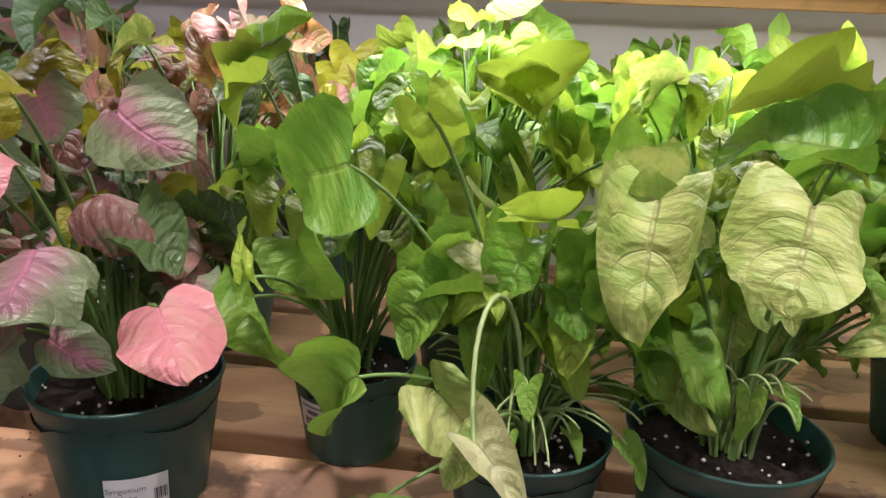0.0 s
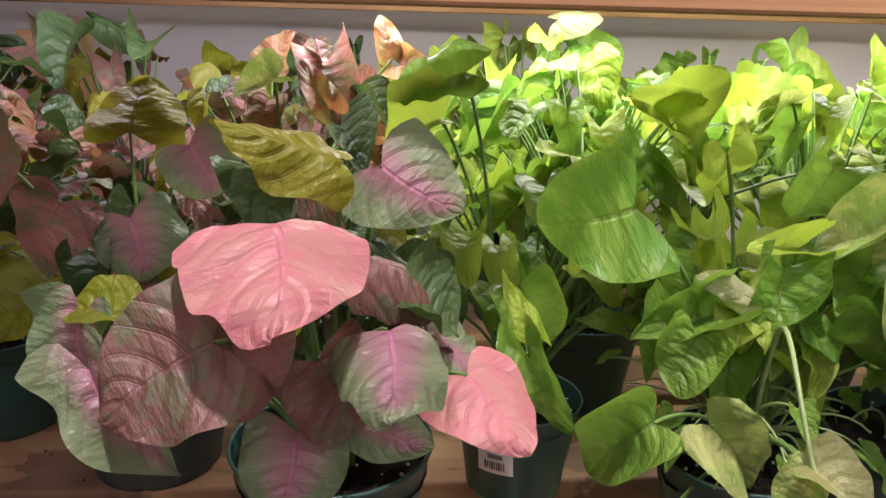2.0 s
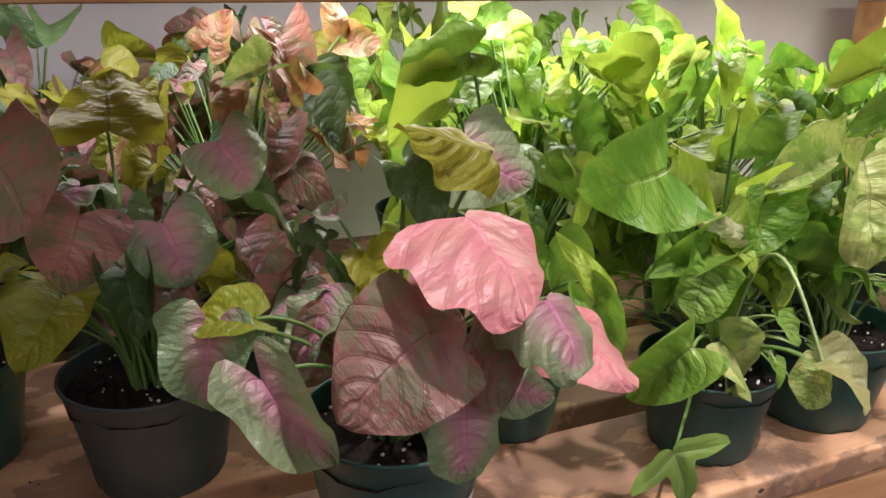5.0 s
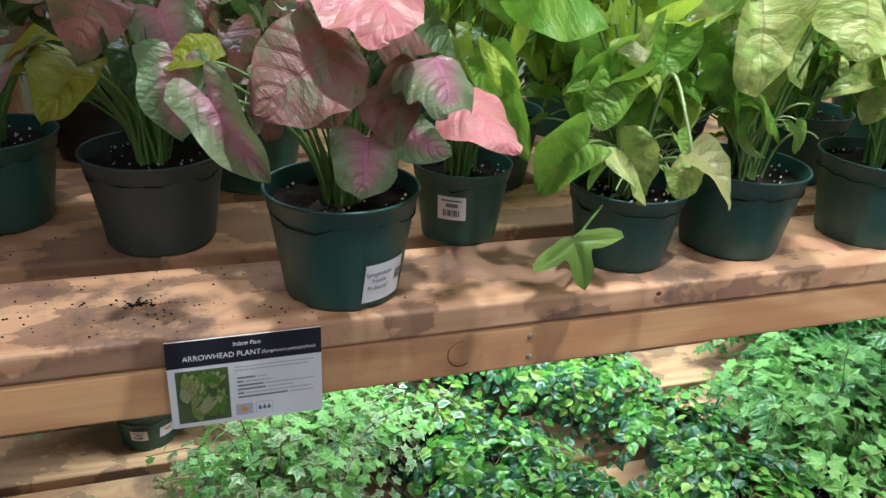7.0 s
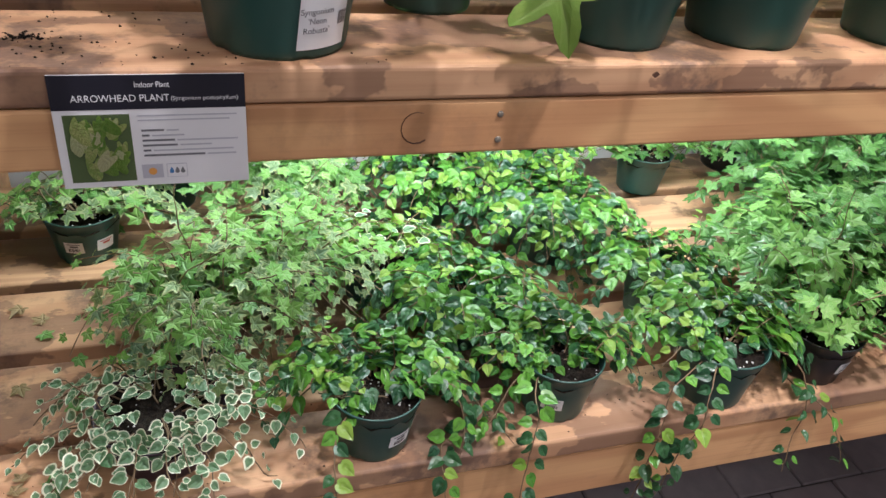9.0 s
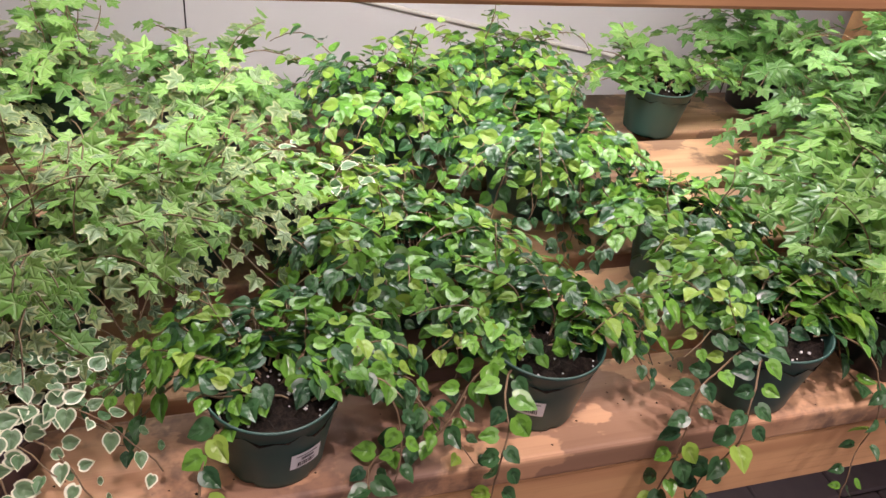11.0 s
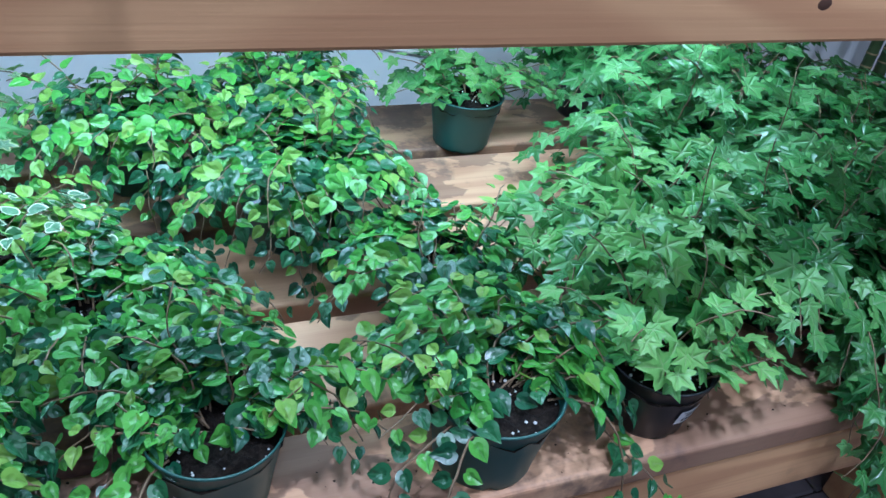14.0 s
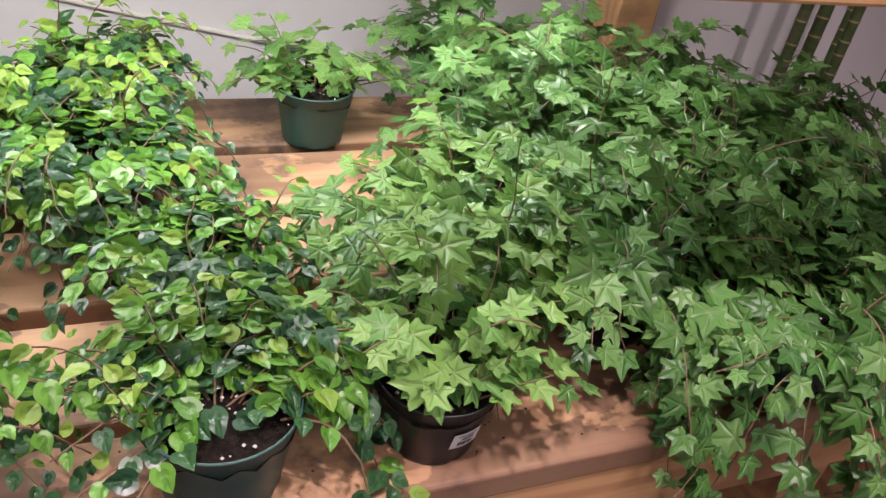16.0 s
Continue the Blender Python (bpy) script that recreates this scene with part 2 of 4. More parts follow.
LEAF = {
    # neon: the paler pink and mottle paint some highlight sheen into the blade
    "neon": leaf_material("neon_pink_leaf", (0.58, 0.17, 0.17), (0.68, 0.27, 0.29), (0.80, 0.24, 0.36), vein_amt=0.45, trans=0.22, spread=0.25, mottle=(0.60, 0.30, 0.24), mottle_amt=0.6, gloss=0.36, ribs=True),
    "rust": leaf_material("rust_orange_young_leaf", (0.30, 0.115, 0.06), (0.43, 0.20, 0.10), (0.48, 0.2, 0.12), trans=0.35, spread=0.3, mottle=(0.24, 0.22, 0.06), mottle_amt=0.7, vein_amt=0.3, ribs=True),
    "dusk": leaf_material("dusky_rose_leaf", (0.20, 0.095, 0.075), (0.34, 0.15, 0.13), (0.46, 0.17, 0.21), trans=0.22, spread=0.4, mottle=(0.15, 0.16, 0.085), mottle_amt=0.8, vein_amt=0.22, gloss=0.40, ribs=True),
    "mauve": leaf_material("green_leaf_with_mauve_heart", (0.17, 0.26, 0.13), (0.24, 0.30, 0.16), (0.60, 0.20, 0.36), vein_amt=0.75, centre=(0.40, 0.20, 0.23), trans=0.25, ribs=True),
    "olive": leaf_material("olive_leaf", (0.23, 0.28, 0.02), (0.31, 0.30, 0.03), (0.32, 0.25, 0.06), trans=0.4, spread=0.2, ribs=True),
    "darkgreen": leaf_material("deep_green_leaf", (0.045, 0.095, 0.030), (0.080, 0.135, 0.042), (0.14, 0.19, 0.08), trans=0.2, ribs=True),
    "green": leaf_material("fresh_green_leaf", (0.13, 0.30, 0.035), (0.20, 0.36, 0.05), (0.16, 0.22, 0.05), trans=0.4, mottle=(0.27, 0.42, 0.07), mottle_amt=0.5, ribs=True),
    "lime": leaf_material("lime_leaf", (0.30, 0.46, 0.045), (0.38, 0.50, 0.07), (0.40, 0.45, 0.12), trans=0.45, ribs=True),
    "cream": leaf_material("cream_mottled_leaf", (0.22, 0.36, 0.08), (0.38, 0.48, 0.13), (0.33, 0.28, 0.12), mottle=(0.60, 0.62, 0.24), mottle_amt=0.6, trans=0.35, ribs=True),
    "lobed": leaf_material("three_lobed_green_leaf", (0.16, 0.34, 0.05), (0.24, 0.40, 0.08), (0.30, 0.42, 0.14), trans=0.35, mottle=(0.30, 0.42, 0.10), mottle_amt=0.5),
    "pale": leaf_material("pale_yellow_leaf", (0.55, 0.62, 0.30), (0.62, 0.62, 0.34), (0.6, 0.6, 0.4), trans=0.4, spread=0.2, ribs=True),
    "fig": leaf_material("creeping_fig_leaf", (0.060, 0.20, 0.024), (0.12, 0.31, 0.040), (0.12, 0.25, 0.09), trans=0.14, gloss=0.31),
    "figyoung": leaf_material("young_fig_leaf", (0.17, 0.36, 0.04), (0.27, 0.44, 0.07), (0.36, 0.5, 0.18), trans=0.35),
    "figdark": leaf_material("old_fig_leaf", (0.014, 0.060, 0.028), (0.035, 0.11, 0.038), (0.08, 0.17, 0.08), trans=0.1, gloss=0.30),
    "figwhite": leaf_material("white_edged_fig_leaf", (0.10, 0.22, 0.10), (0.15, 0.27, 0.14), (0.2, 0.33, 0.2), edge=(0.78, 0.80, 0.62), edge_lo=0.79, trans=0.25),
    "ivy": leaf_material("ivy_leaf", (0.035, 0.120, 0.028), (0.065, 0.18, 0.036), (0.15, 0.28, 0.09), trans=0.12, gloss=0.32, vein_amt=0.5),
    "ivyyoung": leaf_material("young_ivy_leaf", (0.17, 0.40, 0.08), (0.25, 0.47, 0.12), (0.4, 0.52, 0.24), trans=0.35),
    "ivylight": leaf_material("pale_ivy_leaf", (0.095, 0.25, 0.055), (0.15, 0.33, 0.085), (0.28, 0.42, 0.18), trans=0.3),
    "withered": leaf_material("withered_leaf", (0.22, 0.17, 0.07), (0.30, 0.22, 0.11), (0.34, 0.27, 0.16), trans=0.1, gloss=0.6),
    "ivycream": leaf_material("cream_edged_ivy_leaf", (0.12, 0.21, 0.12), (0.20, 0.30, 0.12), (0.3, 0.4, 0.25), edge=(0.36, 0.42, 0.20), edge_lo=0.74, trans=0.25),
}
STALK = plain_material("green_stalk", (0.16, 0.28, 0.07), 0.5, 60.0, 0.4, 0.05)
PALESTALK = plain_material("pale_green_stalk", (0.32, 0.42, 0.16), 0.5, 60.0, 0.3, 0.05)
BROWNSTALK = plain_material("brown_vine_stalk", (0.20, 0.13, 0.07), 0.65, 60.0, 0.5, 0.1)

# ---------------------------------------------------------------- mesh helpers


def mesh_from(name, verts, faces, mat, smooth=True):
    me = bpy.data.meshes.new(name)
    me.from_pydata(verts, [], faces)
    me.materials.append(mat)
    if smooth:
        me.polygons.foreach_set("use_smooth", [True] * len(me.polygons))
    me.update()
    return me


def bm_mesh(name, bm, mat, smooth=False):
    me = bpy.data.meshes.new(name)
    bm.to_mesh(me)
    bm.free()
    me.materials.append(mat)
    if smooth:
        me.polygons.foreach_set("use_smooth", [True] * len(me.polygons))
    return me


def child(name, me, parent, m=None, label=""):
    ob = new(name, me)
    ob.parent = parent
    if m is not None:
        ob.matrix_basis = m
    if label:
        ob["label"] = label
    return ob


def box_mesh(name, x0, x1, y0, y1, z0, z1, mat, bevel=0.003, segs=2):
    bm = bmesh.new()
    bmesh.ops.create_cube(bm, size=1.0)
    for v in bm.verts:
        v.co = Vector(((v.co.x + 0.5) * (x1 - x0) + x0, (v.co.y + 0.5) * (y1 - y0) + y0, (v.co.z + 0.5) * (z1 - z0) + z0))
    if bevel:
        bmesh.ops.bevel(bm, geom=bm.edges[:], offset=bevel, segments=segs, affect="EDGES", profile=0.5)
    return bm_mesh(name, bm, mat)


def lathe(name, profile, mat, seg=40, smooth=True, radial=None):
    verts, faces = [], []
    for i, (r, z) in enumerate(profile):
        for k in range(seg):
            a = 2 * math.pi * k / seg
            rr = r * (radial(a, i) if radial else 1.0)
            verts.append((rr * math.cos(a), rr * math.sin(a), z))
    for i in range(len(profile) - 1):
        for k in range(seg):
            a, b = i * seg + k, i * seg + (k + 1) % seg
            faces.append((a, b, b + seg, a + seg))
    return mesh_from(name, verts, faces, mat, smooth)


def tube(name, pts, r0, r1, mat, sides=5):
    verts, faces = [], []
    n = len(pts)
    for i, p in enumerate(pts):
        d = (pts[min(i + 1, n - 1)] - pts[max(i - 1, 0)]).normalized()
        s = d.cross(Vector((0.31, 0.2, 0.93)))
        if s.length < 1e-3:
            s = d.cross(Vector((1, 0, 0)))
        s.normalize()
        u = s.cross(d)
        r = r0 + (r1 - r0) * i / max(1, n - 1)
        for k in range(sides):
            a = 2 * math.pi * k / sides
            verts.append(p + s * (r * math.cos(a)) + u * (r * math.sin(a)))
    for i in range(n - 1):
        for k in range(sides):
            a, b = i * sides + k, i * sides + (k + 1) % sides
            faces.append((a, b, b + sides, a + sides))
    return mesh_from(name, verts, faces, mat)


def bezier(p0, p1, p2, p3, n):
    out = []
    for i in range(n + 1):
        t = i / n
        s = 1 - t
        out.append(p0 * (s ** 3) + p1 * (3 * s * s * t) + p2 * (3 * s * t * t) + p3 * (t ** 3))
    return out


def set_attr(me, name, values):
    a = me.attributes.new(name, "FLOAT", "POINT")
    a.data.foreach_set("value", values)


# ---------------------------------------------------------------- leaf shapes (unit length, stalk at the origin, tip along +y, face along +z)


def arrow_leaf(name, mat, rng, width=0.75, lobe=0.34, spread=0.10, fold=0.14, droop=0.25, wave=0.03, curl=0.0, pinch=2.0):
    """Heart- to arrow-shaped blade with two ears beside the stalk, raised between the side veins."""
    nu, nv = 22, 14
    verts, vein, rimv, along, across = [], [], [], [], []
    ph = rng.uniform(0, 6.28)
    folds = [(rng.uniform(-12, 12), rng.uniform(3, 13), rng.uniform(0, 6.28), rng.uniform(0.25, 0.7)) for _ in range(6)]
    bend, twist, notch = rng.uniform(-0.25, 0.25), rng.uniform(-0.9, 0.9), rng.uniform(0.004, 0.028)
    for i in range(nu + 1):
        u = i / nu
        w = (1 + notch * math.sin(11 * u + ph) + 0.5 * notch * math.sin(23 * u)) * 0.5 * width * math.sqrt(max(0.0, 1 - u)) * (1 + 0.55 * u) * (1 - 0.50 * u ** 4) * (0.91 + 0.09 * min(1.0, u / 0.2))
        w = max(w, 0.004)
        for j in range(nv + 1):
            v = -1 + 2 * j / nv
            v = math.copysign(abs(v) ** 1.5, v)
            av = abs(v)
            ear = lobe * math.sin(0.84 * math.pi * av) * (1 - u) ** 1.5
            x = v * w * (1 + spread * (1 - u) ** 3 * av)
            y = u - ear
            z = fold * (abs(x) ** 1.2) * 1.6
            z -= droop * max(0, y) ** 2
            z -= 0.30 * max(0, -y) ** 1.5
            z += wave * (math.sin(8 * u + ph + 2.2 * v) * av ** 2 + 0.6 * math.sin(15 * u + 2 * ph) * av ** 3)
            z += wave * (0.25 + 0.75 * av) * sum(amp * math.sin(fx * x + fy * y + fp) for fx, fy, fp, amp in folds)
            z += twist * x * max(0, y)
            x += bend * y * abs(y)
            side = math.cos((u - 0.42 * av) * 2 * math.pi * 5.0)
            z -= 0.014 * side * av * (1 - av) * 4 * (1 - u)
            if curl:
                a = curl * x
                x, z = math.sin(a) / curl if abs(curl) > 0.01 else x, z + (1 - math.cos(a)) / curl
            verts.append((x, y, z))
            along.append(u)
            across.append(av)
            vein.append(max(1.0 if av < 0.01 else 0.0, 0.75 * max(0, -side) ** 4 * (1 - av) ** 0.5))
            rimv.append(max(av, u ** 6))
    faces = []
    for i in range(nu):
        for j in range(nv):
            a = i * (nv + 1) + j
            faces.append((a, a + 1, a + nv + 2, a + nv + 1))
    me = mesh_from(name, verts, faces, mat)
    set_attr(me, "vein", vein)
    set_attr(me, "rim", rimv)
    set_attr(me, "along", along)
    set_attr(me, "across", across)
    return me


def fan_leaf(name, mat, radius, n, vein_angles, cup=0.1, droop=0.2, base=0.0, rng=None):
    """Leaf spread as a fan round the point where the stalk joins: radius(angle) gives the outline, 0 is the tip."""
    verts, vein, rimv = [(0, 0.0, 0.0)], [1.0], [0.0]
    tw = rng.uniform(-0.12, 0.12)
    for ring, k in ((1, 0.52), (2, 1.0)):
        for i in range(n):
            a = -math.pi + 2 * math.pi * i / n
            r = radius(a) * k
            x, y = r * math.sin(a), r * math.cos(a)
            z = cup * abs(x) - droop * max(0, y) ** 2 - 0.2 * max(0, abs(x) - 0.25) ** 1.3 + tw * x * y
            verts.append((x, y + base, z))
            d = min(abs((a - b + math.pi) % (2 * math.pi) - math.pi) for b in vein_angles)
            vein.append(max(0.0, 1 - d / 0.16) * (1.0 if ring == 1 else 0.35))
            rimv.append(k)
    faces = []
    for i in range(n):
        j = (i + 1) % n
        if abs(radius(-math.pi)) < 0.02 and i == n - 1:
            continue
        faces.append((0, 1 + j, 1 + i))
        faces.append((1 + i, 1 + j, 1 + n + j, 1 + n + i))
    me = mesh_from(name, verts, faces, mat)
    set_attr(me, "vein", vein)
    set_attr(me, "rim", rimv)
    return me


def ivy_radius(stations):
    def f(a):
        d = abs(a)
        k = 0 if a >= 0 else 1
        for (a0, r0), (a1, r1) in zip(stations[k][:-1], stations[k][1:]):
            if d <= a1:
                return r0 + (r1 - r0) * (d - a0) / (a1 - a0)
        return stations[k][-1][1]
    return f


def ivy_stations(rng):
    tip = rng.uniform(0.85, 1.02)
    both = []
    for _ in range(2):
        s1, s2 = rng.uniform(0.66, 0.84), rng.uniform(0.42, 0.56)
        both.append([(0, tip), (0.20, tip * 0.74), (0.50, rng.uniform(0.38, 0.46)), (0.80, s1 * 0.86), (0.95, s1), (1.12, s1 * 0.8), (1.45, rng.uniform(0.33, 0.40)),
                     (1.95, s2), (2.45, 0.34), (2.95, 0.22), (3.15, 0.05)])
    return both


def fig_radius(a):
    d = abs(a)
    r = 0.48 - 0.10 * math.cos(d) + 0.30 * max(0.0, 1 - d / 0.75) ** 1.5
    r += 0.10 * math.cos(d)
    return r * (1.0 if d < 2.9 else 0.75)


RNG = random.Random(5)
ARROW = {}
for key in ("neon", "rust", "dusk", "mauve", "olive", "darkgreen", "green", "lime", "cream", "pale"):
    ARROW[key] = [arrow_leaf("arrowhead_leaf", LEAF[key], RNG, RNG.uniform(0.9, 1.3), RNG.uniform(0.20, 0.40), RNG.uniform(0.0, 0.25),
                             RNG.uniform(-0.2, 0.55), RNG.uniform(0.1, 0.7), RNG.uniform(0.04, 0.095), RNG.choice((0, 1.2, 2.4, 3.2, -1.4, -2.2))) for _ in range(9)]
def toothed_frond(name, mat, teeth=5):
    """Upright flat frond with rounded teeth along both edges."""
    verts, faces, vein, rimv = [], [], [], []
    n = teeth * 6
    for i in range(n + 1):
        u = i / n
        w = 0.16 * (1 - 0.75 * u ** 3) * (0.55 + 0.45 * abs(math.sin(math.pi * teeth * u)))
        for v in (-1, -0.5, 0, 0.5, 1):
            verts.append((v * w, u, 0.05 * math.sin(7 * u) + 0.03 * abs(v)))
            vein.append(1.0 if v == 0 else 0.0)
            rimv.append(abs(v))
    for i in range(n):
        for j in range(4):
            a = i * 5 + j
            faces.append((a, a + 1, a + 6, a + 5))
    me = mesh_from(name, verts, faces, mat)
    set_attr(me, "vein", vein)
    set_attr(me, "rim", rimv)
    return me


ARROW["frond"] = [toothed_frond("frond", LEAF["lobed"], k) for k in (3, 4, 5, 4, 3)]
SLIM = {key: [arrow_leaf("arrowhead_leaf", LEAF[key], RNG, RNG.uniform(0.5, 0.66), RNG.uniform(0.3, 0.42), RNG.uniform(0.1, 0.5),
                         RNG.uniform(0.2, 0.5), RNG.uniform(0.15, 0.5), 0.04, RNG.choice((0, 2.0))) for _ in range(4)] for key in ("green", "lime", "cream", "pale", "dusk", "darkgreen", "olive", "rust", "mauve")}
for key in ("green", "lime", "olive", "dusk", "rust"):
    ARROW["slim_" + key] = SLIM[key]
for key, src in (("broad_neon", "neon"), ("round_neon", "neon"), ("broad_dusk", "dusk"), ("broad_olive", "olive")):
    ARROW[key] = [arrow_leaf("arrowhead_leaf", LEAF[src], RNG, 1.35, 0.16 if key != "round_neon" else 0.24, 0.05, -0.12, 0.12, 0.045, 0.9 if key == "broad_dusk" else -0.45)]
THREE = [(0, 1.0), (0.18, 0.80), (0.45, 0.42), (0.75, 0.30), (1.10, 0.62), (1.30, 0.85), (1.50, 0.70), (1.85, 0.34), (2.6, 0.16), (3.15, 0.04)]
ARROW["lobed"] = [fan_leaf("arrowhead_leaf", LEAF["lobed"], ivy_radius((THREE, THREE)), 40, (0, 1.3, -1.3), 0.2, 0.5, 0.0, RNG)]
IVY = {}
for key in ("ivy", "ivyyoung", "ivylight", "ivycream", "withered"):
    IVY[key] = [fan_leaf("ivy_leaf", LEAF[key], ivy_radius(ivy_stations(RNG)), 32, (0, 0.95, -0.95, 1.95, -1.95), RNG.uniform(-0.1, 0.25), RNG.uniform(0.0, 0.35), 0.0, RNG) for _ in range(4)]
FIG = {}
for key in ("fig", "figyoung", "figdark", "figwhite"):
    FIG[key] = [fan_leaf("fig_leaf", LEAF[key], fig_radius, 18, (0, 0.9, -0.9), RNG.uniform(0.12, 0.5), RNG.uniform(0.05, 0.4), 0.0, RNG) for _ in range(4)]


def aim(node, tip_dir, normal, size, wide=1.0):
    y = Vector(tip_dir).normalized()
    z = Vector(normal) - y * Vector(normal).dot(y)
    z.normalize()
    x = y.cross(z)
    m = Matrix((x, y, z)).transposed().to_4x4()
    return Matrix.Translation(node) @ m @ Matrix.Diagonal((size * wide, size, size, 1))


# ---------------------------------------------------------------- pots


def pot_mesh(r, h, mat):
    """Thin-walled nursery pot: tapered body, step below a straight collar, rolled lip, foot with drain notches."""
    b = 0.76 * r
    prof = [(b * 0.9, 0.004), (b * 0.97, 0.0), (b, 0.004), (b * 1.01, 0.010)]
    for k in range(1, 5):
        prof.append((b + (r * 0.93 - b) * k / 4, 0.010 + (h * 0.80 - 0.010) * k / 4))
    prof += [(r * 0.936, h * 0.81), (r * 0.985, h * 0.96), (r * 1.0, h * 0.97), (r * 1.008, h * 0.985), (r * 1.0, h), (r * 0.975, h), (r * 0.965, h * 0.98), (r * 0.93, h * 0.8), (r * 0.9, h * 0.7)]

    def foot(a, i):
        return 1.0 - (0.05 if i <= 2 and (a * 5 / 3.14159 % 2) < 0.22 else 0.0)
    return lathe("pot", prof, mat, 48, True, foot)


def soil_mesh(r, h, rng):
    verts, faces = [(0, 0, h * 0.86)], []
    rings, seg = 7, 30
    for i in range(1, rings + 1):
        rr = r * 0.955 * i / rings
        for k in range(seg):
            a = 2 * math.pi * k / seg
            verts.append((rr * math.cos(a), rr * math.sin(a), h * 0.85 + rng.uniform(-0.006, 0.006) - 0.004 * i / rings))
    for k in range(seg):
        faces.append((0, 1 + k, 1 + (k + 1) % seg))
    for i in range(rings - 1):
        for k in range(seg):
            a, b = 1 + i * seg + k, 1 + i * seg + (k + 1) % seg
            faces.append((a, a + seg, b + seg, b))
    return mesh_from("soil", verts, faces, SOIL)


def perlite_mesh(r, h, rng, n=38):
    verts, faces = [], []
    for _ in range(n):
        a, rr, s = rng.uniform(0, 6.28), r * 0.9 * math.sqrt(rng.random()), rng.uniform(0.0009, 0.0022)
        c = Vector((rr * math.cos(a), rr * math.sin(a), h * 0.85 + 0.003))
        o = len(verts)
        verts += [c + Vector(d) * s for d in ((1, 0, 0), (-1, 0.2, 0), (0, 1, 0.2), (0, -1, 0), (0, 0, 1.1), (0, 0.1, -1))]
        faces += [(o + a_, o + b_, o + c_) for a_, b_, c_ in ((0, 2, 4), (2, 1, 4), (1, 3, 4), (3, 0, 4), (2, 0, 5), (1, 2, 5), (3, 1, 5), (0, 3, 5))]
    return mesh_from("perlite", verts, faces, PERLITE, False)


def curved_patch(name, r, h, az, z0, wid, hei, mat, lift, a_off=0.0, z_off=0.0):
    """A piece of paper bent round the pot's wall."""
    b = 0.76 * r
    verts, faces = [], []
    nx, nz = 8, 2
    for j in range(nz + 1):
        z = z0 + z_off + hei * j / nz
        rr = b * 1.01 + (r * 0.93 - b * 1.01) * min(1, max(0, (z - 0.01) / (h * 0.8 - 0.01))) + lift
        for i in range(nx + 1):
            a = az + (a_off + wid * (i / nx - 0.5)) / rr
            verts.append((rr * math.cos(a), rr * math.sin(a), z))
    for j in range(nz):
        for i in range(nx):
            a = j * (nx + 1) + i
            faces.append((a, a + 1, a + nx + 2, a + nx + 1))
    return mesh_from(name, verts, faces, mat)


POTS = {}


def potted(name, x, y, z, r, h, mat, seed, label, group="", turn=0.0):
    rng = random.Random(seed)
    root = new(name)
    root.matrix_basis = pose(x, y, z)
    tagged(root, label, "plant", group)
    key = (round(r, 3), round(h, 3), mat.name)
    if key not in POTS:
        POTS[key] = pot_mesh(r, h, mat)
    child("pot", POTS[key], root, pose(0, 0, 0, 0, 0, rng.uniform(0, 360) if not turn else turn))
    s = child("soil", soil_mesh(r, h, rng), root)
    child("perlite", perlite_mesh(r, h, rng), s)["kind"] = "stuff"
    return root, rng


def price_label(root, r, h, az, z0=0.03, wid=0.034, hei=0.026, red=False):
    az = radians(az)
    lab = child("price_label", curved_patch("price_label", r, h, az, z0, wid, hei, PAPER, 0.0012), root, None, "white price sticker with bar code")
    ink = REDPRINT if red else PRINT
    for a_off, z_off, w, hh in ((0, 0.80, 0.70, 0.07), (0.02, 0.55, 0.42, 0.16)):
        child("print_line", curved_patch("print_line", r, h, az, z0, wid * w, hei * hh, ink, 0.0018, a_off * wid, hei * z_off), lab)
    if not red:
        for k in range(9):
            child("bar", curved_patch("bar", r, h, az, z0, wid * (0.03 if k % 3 else 0.055), hei * 0.28, DARKPRINT, 0.0018, wid * (-0.26 + 0.065 * k), hei * 0.16), lab)
    return lab


# ---------------------------------------------------------------- plants


def stalk(root, p0, p3, rise, mat, r=0.0022, name="stalk"):
    d = p3 - p0
    flat = Vector((d.x, d.y, 0))
    p1 = p0 + Vector((0, 0, d.z * 0.5 + rise)) + flat * 0.12
    p2 = p3 - flat * 0.25 + Vector((0, 0, -abs(d.z) * 0.12 + rise * 0.6))
    return child(name, tube("stalk", bezier(p0, p1, p2, p3, 9), r, r * 0.6, mat, 6), root)


